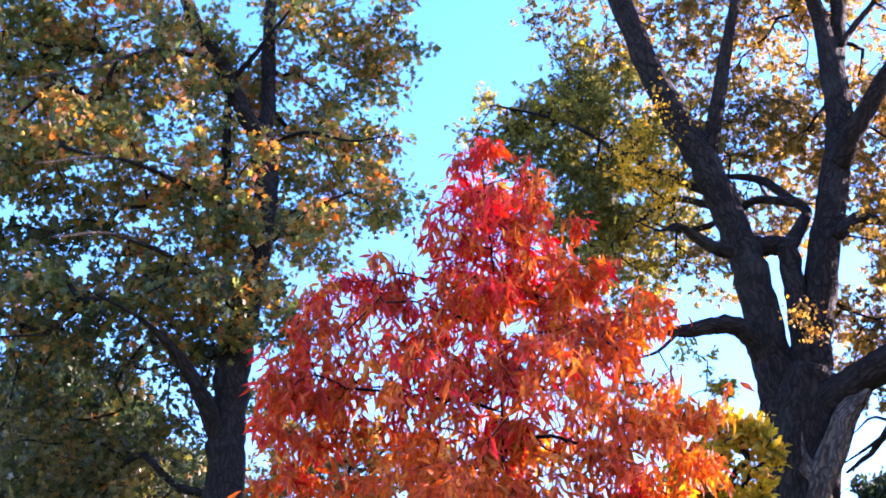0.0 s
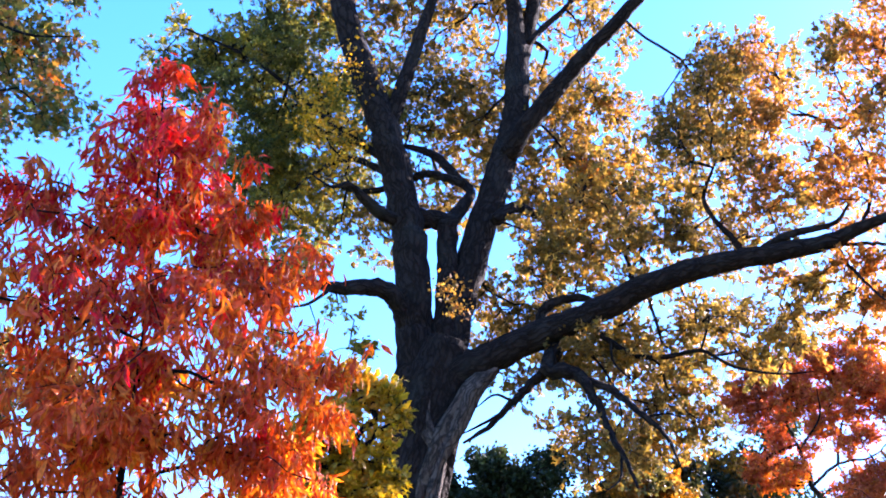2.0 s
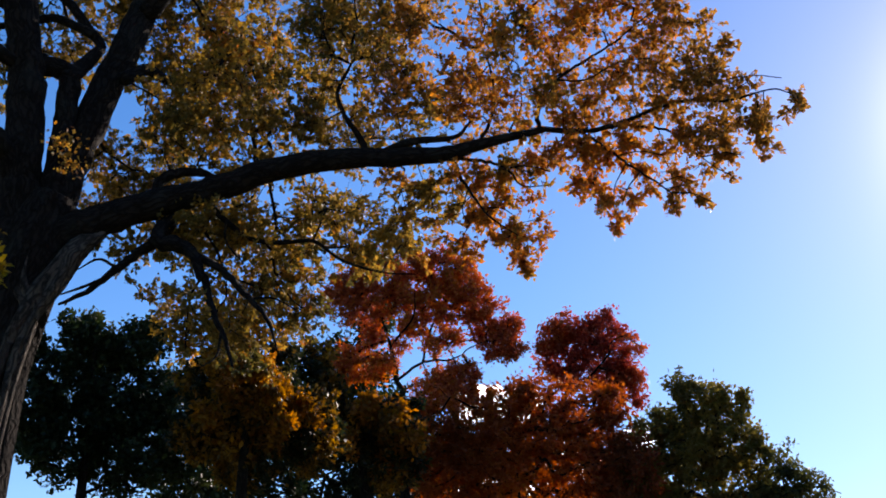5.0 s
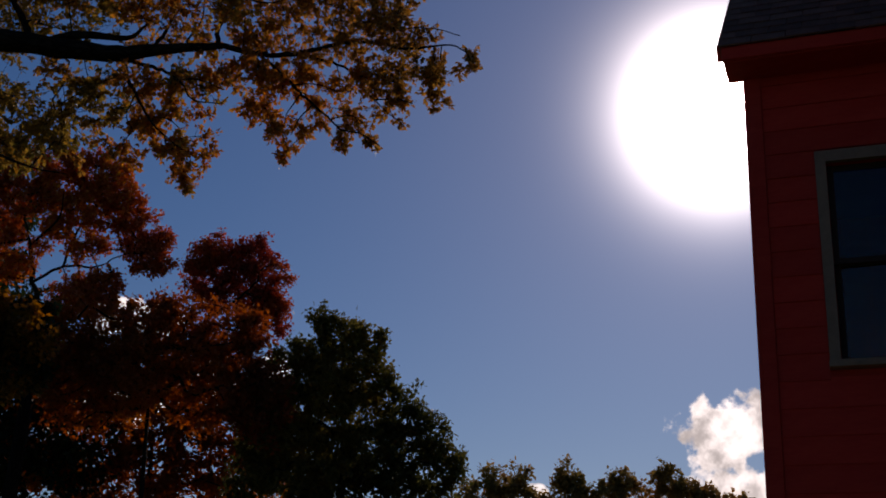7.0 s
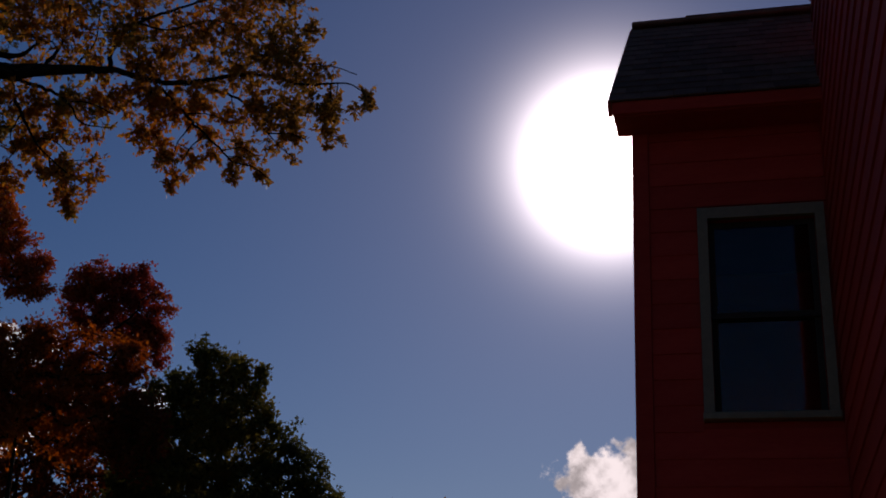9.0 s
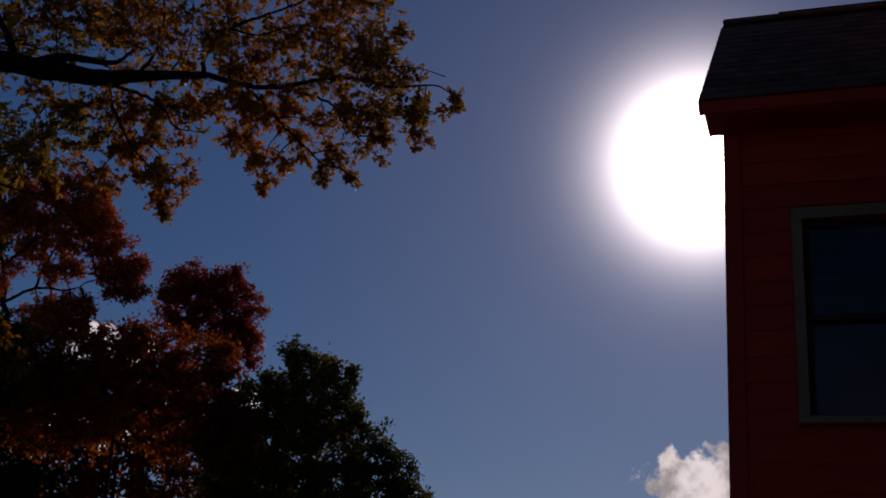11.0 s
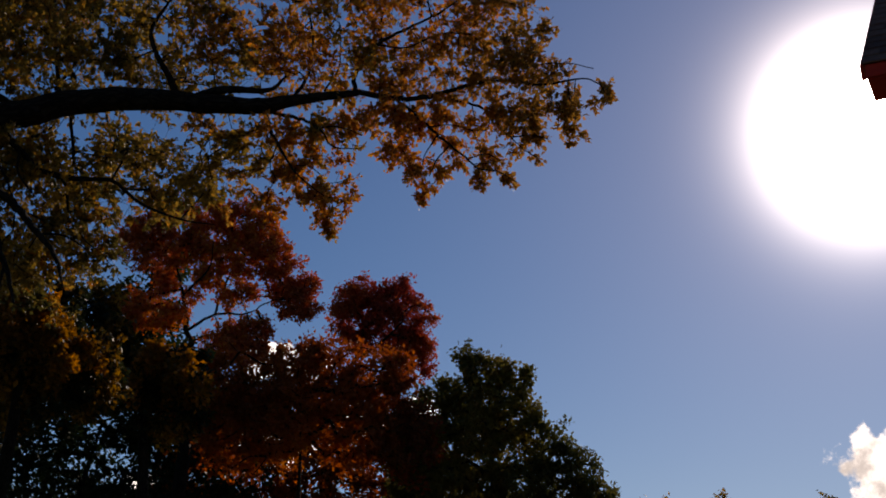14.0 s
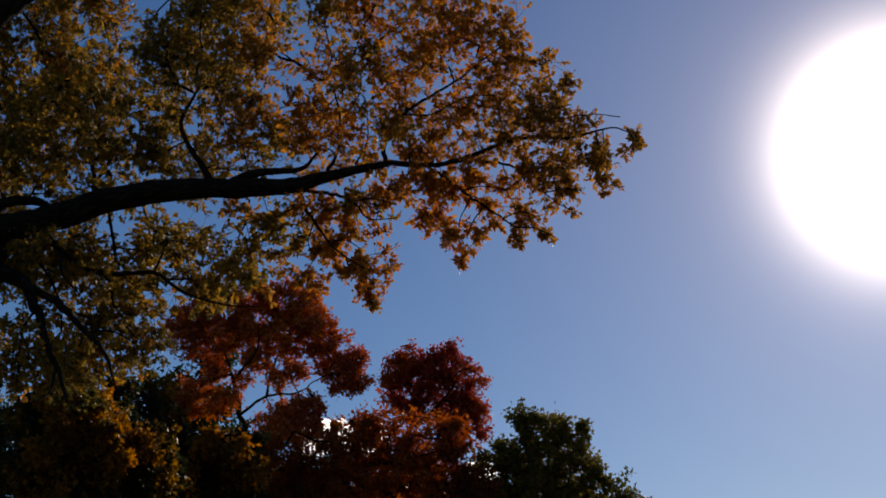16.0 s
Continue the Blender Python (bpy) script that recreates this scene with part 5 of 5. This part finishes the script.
far_tree("russet_tree", 35, (17.11, 18.23), 8, [(16.59, 18.70, 8.78, 0.616), (17.03, 18.30, 9.04, 0.494), (17.28, 18.06, 8.68, 0.738), (17.94, 17.41, 8.70, 0.738), (17.53, 17.83, 8.09, 0.856), (16.77, 18.54, 7.94, 0.855), (16.24, 19.00, 8.03, 0.733), (18.24, 17.10, 7.99, 0.733), (18.33, 17.00, 8.83, 0.493), (15.60, 19.53, 8.36, 0.736), (15.34, 19.74, 7.73, 0.853), (17.68, 17.68, 7.39, 0.972), (16.51, 18.77, 7.22, 0.970), (18.52, 16.79, 7.30, 0.850), (15.81, 19.37, 7.17, 0.970), (16.39, 18.88, 8.54, 0.315), (16.60, 18.69, 8.15, 0.434), (16.10, 19.12, 8.15, 0.360), (16.88, 18.44, 8.68, 0.219), (16.32, 18.94, 7.69, 0.430), (15.84, 19.34, 8.00, 0.311)],
         "russet and brown tree below the crimson one", RUSSET, 0.095, twigs=120, hole=0.0, girth=0.08)
# the shade on this crown is in its leaf colour
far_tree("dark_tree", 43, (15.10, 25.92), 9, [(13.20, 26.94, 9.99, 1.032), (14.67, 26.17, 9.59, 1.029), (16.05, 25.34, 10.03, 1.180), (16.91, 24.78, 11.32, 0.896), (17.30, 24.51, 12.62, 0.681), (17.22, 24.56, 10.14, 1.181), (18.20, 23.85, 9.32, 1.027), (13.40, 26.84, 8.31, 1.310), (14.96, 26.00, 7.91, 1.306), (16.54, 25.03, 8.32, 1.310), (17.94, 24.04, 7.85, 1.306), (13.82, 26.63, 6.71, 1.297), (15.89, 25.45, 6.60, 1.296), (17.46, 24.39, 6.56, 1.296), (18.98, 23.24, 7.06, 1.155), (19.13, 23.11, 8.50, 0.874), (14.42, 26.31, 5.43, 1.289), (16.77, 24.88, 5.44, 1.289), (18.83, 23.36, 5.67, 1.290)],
         "broad dark tree in the shade of its neighbours", GREENSHADE, 0.15, twigs=95, hole=-0.08)
far_tree("dark_tree", 46, (21.33, 22.49), 9, [(18.73, 24.70, 9.09, 0.906), (19.57, 24.04, 8.34, 1.051), (20.71, 23.07, 8.65, 0.903), (21.63, 22.20, 8.77, 0.753), (18.97, 24.52, 7.11, 1.193), (20.12, 23.58, 7.12, 1.193), (21.34, 22.49, 7.41, 1.195), (22.29, 21.54, 8.11, 0.900), (22.48, 21.34, 6.81, 1.191), (19.13, 24.39, 5.75, 1.333), (20.57, 23.19, 5.77, 1.333), (21.87, 21.97, 5.76, 1.333), (23.12, 20.65, 5.88, 1.185), (22.51, 21.31, 9.34, 0.605), (23.18, 20.59, 8.21, 0.750)],
         "tall dark tree among russet neighbours", [RUSSET], 0.15, twigs=90, hole=-0.06)
# here too the crown's shade is coloured in, behind the gold clumps
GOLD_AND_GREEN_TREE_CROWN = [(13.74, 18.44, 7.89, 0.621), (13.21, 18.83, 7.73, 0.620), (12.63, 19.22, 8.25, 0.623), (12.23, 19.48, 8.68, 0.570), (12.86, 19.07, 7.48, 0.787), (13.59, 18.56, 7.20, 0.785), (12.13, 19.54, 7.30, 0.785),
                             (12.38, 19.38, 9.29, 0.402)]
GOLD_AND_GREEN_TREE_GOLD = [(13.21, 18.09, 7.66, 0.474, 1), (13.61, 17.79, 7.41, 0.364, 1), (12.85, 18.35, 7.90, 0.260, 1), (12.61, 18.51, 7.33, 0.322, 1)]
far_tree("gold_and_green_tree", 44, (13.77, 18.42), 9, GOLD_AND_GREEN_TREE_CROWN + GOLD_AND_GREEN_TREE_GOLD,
         "green tree darkened for shade, with patches of gold leaves", [AMBERSHADE, RUSTGOLD], 0.11, twigs=85, hole=0.02)
far_tree("green_tree", 36, (20.60, 15.87), 9, [(20.31, 16.23, 8.97, 0.576), (20.02, 16.59, 8.35, 0.636), (20.73, 15.69, 8.17, 0.762), (20.35, 16.18, 8.00, 0.761), (20.23, 16.33, 7.22, 0.882), (21.12, 15.16, 7.56, 0.631), (21.53, 14.57, 6.96, 0.566), (20.86, 15.51, 6.53, 1.002), (19.80, 16.85, 6.43, 1.002), (21.79, 14.19, 6.23, 0.563), (20.45, 16.05, 5.64, 0.997), (21.32, 14.88, 5.71, 0.872), (19.53, 17.16, 5.56, 0.996), (20.05, 16.56, 4.65, 1.115), (21.07, 15.23, 4.73, 1.116), (21.88, 14.05, 5.15, 0.745), (20.06, 16.54, 9.28, 0.257), (20.62, 15.84, 9.07, 0.320), (19.59, 17.10, 7.41, 0.631)] + [(20.04, 16.56, 9.71, 0.103), (20.07, 16.53, 9.47, 0.154), (20.30, 16.24, 9.68, 0.103), (20.33, 16.21, 9.42, 0.154), (20.53, 15.95, 9.43, 0.103), (20.55, 15.92, 9.22, 0.154), (20.89, 15.48, 9.19, 0.103), (20.88, 15.50, 8.92, 0.153), (19.86, 16.78, 9.58, 0.103), (19.65, 17.03, 8.57, 0.573), (19.44, 17.26, 7.65, 0.695), (19.32, 17.40, 6.63, 0.752)],
         "broad green tree with ragged pointed top", OLIVE, 0.1, twigs=115, hole=0.0)
SKYLINE = [(37, (51.78, 30.31, 11.55), [(51.63, 30.56, 11.96, 0.922), (52.13, 29.71, 11.85, 0.807), (51.35, 31.03, 11.24, 0.978), (52.34, 29.33, 10.88, 1.006), (51.07, 31.49, 10.39, 1.148)]),
           (38, (53.40, 27.36, 11.64), [(53.40, 27.36, 12.14, 0.692), (53.27, 27.61, 11.41, 0.806), (53.65, 26.86, 11.15, 0.748), (53.14, 27.85, 10.51, 1.005)]),
           (39, (54.49, 25.11, 11.68), [(54.61, 24.86, 11.91, 0.692), (54.32, 25.49, 11.57, 0.691), (54.72, 24.62, 11.00, 0.863), (54.14, 25.87, 10.84, 0.747)]),
           (40, (55.48, 22.84, 11.71), [(55.22, 23.47, 12.12, 0.634), (55.48, 22.84, 11.93, 0.692), (55.73, 22.22, 11.55, 0.691), (55.37, 23.12, 10.89, 0.862), (56.07, 21.36, 10.96, 0.748), (56.53, 20.12, 10.64, 0.862)])]
for seed, place, masses in SKYLINE:
    far_tree("distant_tree", seed, place[:2], 12, [(*m[:3], m[3] * 1.2) for m in masses], "small russet-green tree on the skyline", TANLEAF, 0.2, group="skyline trees", twigs=80, hole=0.08)
far_tree("golden_tree", 41, (2.35, 9.20), 6, [(2.38, 9.09, 5.34, 0.178), (2.58, 9.04, 5.15, 0.15), (2.19, 9.14, 5.11, 0.21), (2.0, 9.19, 4.93, 0.216), (2.49, 9.06, 4.86, 0.209), (2.26, 9.12, 4.64, 0.249), (2.02, 9.18, 4.5, 0.246), (2.47, 9.07, 4.38, 0.239), (2.63, 9.02, 4.62, 0.121), (2.17, 9.15, 4.16, 0.251), (2.5, 9.06, 4.07, 0.21), (1.82, 9.22, 4.71, 0.213), (2.6, 9.03, 5.32, 0.107), (2.23, 9.13, 5.46, 0.107), (2.59, 9.04, 4.31, 0.128), (1.68, 9.25, 4.27, 0.25), (1.83, 9.22, 3.93, 0.247), (2.66, 9.02, 5.08, 0.08)],
         "young tree with golden yellow leaves", GOLDLEAF, 0.062, twigs=70, per=20, girth=0.07, hole=0.06)
far_tree("pale_tree", 42, (-3.72, 29.77), 8, [(-3.81, 29.76, 13.11, 0.913), (-2.87, 29.86, 12.39, 0.906), (-4.59, 29.65, 12.12, 0.903), (-1.96, 29.94, 11.83, 0.900), (-3.98, 29.73, 11.71, 0.899), (-2.83, 29.87, 13.98, 0.615), (-1.11, 29.98, 12.63, 0.908), (0.38, 30.00, 12.21, 0.904), (-2.05, 29.93, 13.38, 0.763), (-0.23, 30.00, 13.14, 0.761)],
         "pale yellow-green tree far behind the sweetgum", MIXEDLEAF, 0.15, twigs=40, per=26)
# shade below the sweetgum comes from this tree's darkened leaf colour
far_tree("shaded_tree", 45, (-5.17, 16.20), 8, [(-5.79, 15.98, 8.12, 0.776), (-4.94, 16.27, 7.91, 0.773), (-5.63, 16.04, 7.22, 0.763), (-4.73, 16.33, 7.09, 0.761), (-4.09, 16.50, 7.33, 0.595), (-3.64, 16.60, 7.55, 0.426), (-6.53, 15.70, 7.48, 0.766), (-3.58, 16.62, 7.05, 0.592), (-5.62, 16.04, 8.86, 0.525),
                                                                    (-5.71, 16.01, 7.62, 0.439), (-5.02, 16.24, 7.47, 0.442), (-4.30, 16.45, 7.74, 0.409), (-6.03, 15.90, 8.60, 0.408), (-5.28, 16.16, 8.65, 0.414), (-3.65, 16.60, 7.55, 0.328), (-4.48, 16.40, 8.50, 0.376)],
         "dark green tree in the shade beneath the sweetgum", GREENSHADE, 0.11, twigs=120, hole=-0.2)


# ---- the red house ----
BOARD = 0.195                        # height of each board that shows


def clapboard(length):
    """One wide board: thin above, thick at its lower edge. Runs along x from 0, face towards -y."""
    h, thin, thick = BOARD + 0.02, 0.006, 0.02
    v = [(x, y, z) for x in (0, length) for y, z in ((0, 0), (-thick, 0), (-thick, 0.012), (-thin, h), (0, h))]
    f = [(0, 1, 2, 3, 4), (9, 8, 7, 6, 5)] + [(i, i + 5, (i + 1) % 5 + 5, (i + 1) % 5) for i in range(5)]
    me = bpy.data.meshes.new("clapboard")
    me.from_pydata(v, [], [tuple(reversed(q)) for q in f])
    me.update()
    return me


def joined(boxes, bevel=0.0):
    bm = bmesh.new()
    for size, centre in boxes:
        r = bmesh.ops.create_cube(bm, size=1.0)["verts"]
        bmesh.ops.scale(bm, vec=size, verts=r)
        bmesh.ops.translate(bm, vec=centre, verts=r)
    if bevel:
        bmesh.ops.bevel(bm, geom=bm.edges[:], offset=bevel, segments=1, affect="EDGES")
    return bm


def holed(xs, zs, y0, y1):
    """A slab between y0 and y1 with its middle cell left open."""
    bm = bmesh.new()
    v = [[[bm.verts.new((x, y, z)) for z in zs] for x in xs] for y in (y0, y1)]
    for i in range(3):
        for j in range(3):
            if (i, j) != (1, 1):
                bm.faces.new([v[0][i][j], v[0][i + 1][j], v[0][i + 1][j + 1], v[0][i][j + 1]])
                bm.faces.new([v[1][i][j + 1], v[1][i + 1][j + 1], v[1][i + 1][j], v[1][i][j]])
    ring = [(0, 0), (1, 0), (2, 0), (3, 0), (3, 1), (3, 2), (3, 3), (2, 3), (1, 3), (0, 3), (0, 2), (0, 1)]
    hole = [(1, 1), (1, 2), (2, 2), (2, 1)]
    for loop in (ring, hole):
        for (a, b), (c, d) in zip(loop, loop[1:] + loop[:1]):
            bm.faces.new([v[1][a][b], v[1][c][d], v[0][c][d], v[0][a][b]])
    bmesh.ops.recalc_face_normals(bm, faces=bm.faces)
    return bm


def red_house():
    """Local axes: x along the garden wall, y away from the garden, z up; the wall's face is y = 0."""
    m = Matrix.Translation((*(way(77.04, 0.0).xy * 8.5), 0)) @ Matrix.Rotation(-radians(77.0), 4, "Z")
    house = thing("house", (0, 0, 0), "dark red clapboard house with a steep shingled roof", "house")
    house.matrix_world = m
    L_, R_, EAVE, DEEP = -0.74, 0.68, 6.42, 3.3
    W0, W1, S0, S1 = -0.21, 0.57, 3.89, 5.40           # the opening of the window
    END = 5.0
    front = part("wall", holed((L_, W0, W1, END), (0.0, S0, S1, EAVE), 0.0, 0.15), REDPAINT, house, "dark red painted wall")
    for size, centre in (((0.15, DEEP, EAVE), (L_ + 0.075, 0.152 + DEEP / 2, EAVE / 2)), ((END - L_, 0.15, EAVE), ((END + L_) / 2, 0.23 + DEEP, EAVE / 2)),
                         ((0.15, DEEP, EAVE), (END - 0.075, 0.152 + DEEP / 2, EAVE / 2))):
        part("wall", joined([(size, centre)]), REDPAINT, house)
    for z in (2.95, EAVE - 0.06):
        part("inner_floor", joined([((END - L_ - 0.31, DEEP - 0.01, 0.1), ((END + L_) / 2, 0.152 + DEEP / 2, z))]), TRIM, house)
    # gable end under the roof
    bm = bmesh.new()
    ridge_y, ridge_z = 1.7, 8.28
    tri = [bm.verts.new((x, y, z)) for x in (L_, L_ + 0.15) for y, z in ((0.0, EAVE), (2 * ridge_y, EAVE), (ridge_y, ridge_z - 0.15))]
    for q in ((0, 2, 1), (3, 4, 5), (0, 1, 4, 3), (1, 2, 5, 4), (2, 0, 3, 5)):
        bm.faces.new([tri[i] for i in q])
    part("gable", bm, REDPAINT, house)
    part("corner_board", joined([((0.10, 0.03, EAVE), (L_ + 0.048, -0.018, EAVE / 2)), ((0.03, 0.1, EAVE), (L_ - 0.016, 0.03, EAVE / 2))], 0.004), REDPAINT, house)
    # window with casing, sill, two sashes and glass
    win = part("window", holed((W0 - 0.075, W0, W1, W1 + 0.07), (S0 - 0.004, S0, S1, S1 + 0.09), -0.05, -0.004), TRIM, house, "tan-painted window casing")
    part("sill", joined([((W1 - W0 + 0.16, 0.13, 0.055), ((W0 + W1) / 2, -0.03, S0 - 0.032))], 0.006), TRIM, win)
    middle = (S0 + S1) / 2
    for y, a, b in ((0.10, S0, middle + 0.02), (0.06, middle - 0.02, S1)):
        part("sash", joined([((0.045, 0.03, b - a), (W0 + 0.0235, y, (a + b) / 2)), ((0.045, 0.03, b - a), (W1 - 0.0235, y, (a + b) / 2)),
                             ((W1 - W0 - 0.094, 0.03, 0.045), ((W0 + W1) / 2, y, a + 0.0235)), ((W1 - W0 - 0.094, 0.03, 0.045), ((W0 + W1) / 2, y, b - 0.0235))]), SASHPAINT, win, "dark brown sash")
        pane = part("pane", joined([((W1 - W0 - 0.09, 0.006, b - a - 0.09), ((W0 + W1) / 2, y, (a + b) / 2))]), GLASS, win)
        pane.visible_shadow = False
    # roof of the main part
    run, rise = ridge_y + 0.35, ridge_z - (EAVE - 0.12)
    slope = math.atan2(rise, run)
    long_ = math.hypot(run, rise)
    x0, x1 = -0.9, END + 0.3
    for side in (1, -1):
        roof = part("roof", joined([((x1 - x0, long_, 0.10), ((x0 + x1) / 2, long_ / 2, -0.06))]), SHINGLE, house, "weathered brown shingles")
        base = Matrix.Translation((0, -0.35 if side > 0 else 2 * ridge_y + 0.35, EAVE - 0.12))
        roof.matrix_basis = base @ Matrix.Diagonal((1, side, 1, 1)) @ Matrix.Rotation(slope, 4, "X") if side > 0 else \
            base @ Matrix.Rotation(math.pi, 4, "Z") @ Matrix.Translation((-(x0 + x1), 0, 0)) @ Matrix.Rotation(slope, 4, "X")
        if side > 0:
            slab = roof
    part("ridge_cap", joined([((x1 - x0, 0.24, 0.05), ((x0 + x1) / 2, ridge_y, ridge_z + 0.005))], 0.015), SHINGLE, house)
    part("ridge_vent", joined([((2.2, 0.2, 0.03), (x0 + 1.62, ridge_y, ridge_z + 0.042))], 0.01), SHINGLE, house)
    part("fascia", joined([((x1 - x0 - 0.02, 0.03, 0.11), ((x0 + x1) / 2, -0.345, EAVE - 0.18))], 0.004), REDPAINT, house)
    part("soffit", joined([((x1 - x0 - 0.04, 0.33, 0.02), ((x0 + x1) / 2, -0.165, EAVE - 0.235))]), REDPAINT, house)
    bm = joined([((0.03, long_ - 0.02, 0.12), (0, long_ / 2, -0.06))], 0.004)
    rake = part("rake_board", bm, REDPAINT, house)
    rake.matrix_basis = Matrix.Translation((x0 - 0.013, -0.35, EAVE - 0.12)) @ Matrix.Rotation(slope, 4, "X")
    # the taller wing that comes forward
    wing = part("wing", joined([((END - R_, 4.6, 8.4), ((END + R_) / 2, -2.3 - 0.002, 4.2))]), REDPAINT, house, "dark red clapboard wing")
    part("wing_roof", joined([((END - R_ + 0.8, 5.4, 0.22), ((END + R_) / 2, -2.3, 8.51))], 0.02), SHINGLE, house)
    part("corner_board", joined([((0.03, 0.11, 8.3), (R_ - 0.016, -4.55, 4.15))], 0.004), REDPAINT, house)
    # the boards and shingles, one by one
    rng = random.Random(4)
    mesh_a, mesh_b = clapboard(W0 - 0.08 - (L_ + 0.1)), clapboard(R_ - (L_ + 0.1) - 0.02)
    mesh_c = clapboard(4.45)
    z = 0.25
    while z < EAVE - 0.3:
        beside = S0 - 0.06 < z + BOARD + 0.02 and z < S1 + 0.09
        b = part("clapboard", mesh_a if beside else mesh_b, REDPAINT, front)
        b.matrix_basis = pose(L_ + 0.1, -0.001, z, rng.uniform(-0.3, 0.3), 0, 0)
        z += BOARD
    z = 0.25
    while z < 8.2:
        b = part("clapboard", mesh_c, REDPAINT, wing)
        b.matrix_basis = pose(R_ - 0.001, -0.03, z, 0, rng.uniform(-0.3, 0.3), -90)
        z += BOARD
    tabs = []
    for width in (0.245, 0.118):
        tab = box_mesh("shingle", (width, 0.30, 0.014), (0, 0, 0), 0.003)
        tabs.append(bpy.data.meshes.new("shingle"))
        tab.to_mesh(tabs[-1])
        tab.free()
    rows = int(long_ / 0.2)
    for r in range(rows):
        if r % 2:
            b = part("shingle", tabs[1], SHINGLE, slab)
            b.matrix_basis = pose(x0 + 0.046, 0.12 + r * 0.2, 0.013, -2.2, 0, 0)
        for c in range(9):
            b = part("shingle", tabs[0], SHINGLE, slab)
            b.matrix_basis = pose(x0 + 0.11 + 0.25 * c + (0.12 if r % 2 else 0.0), 0.12 + r * 0.2, 0.012 + rng.uniform(0, 0.004), -2.2, 0, rng.uniform(-0.6, 0.6))
    return house


red_house()
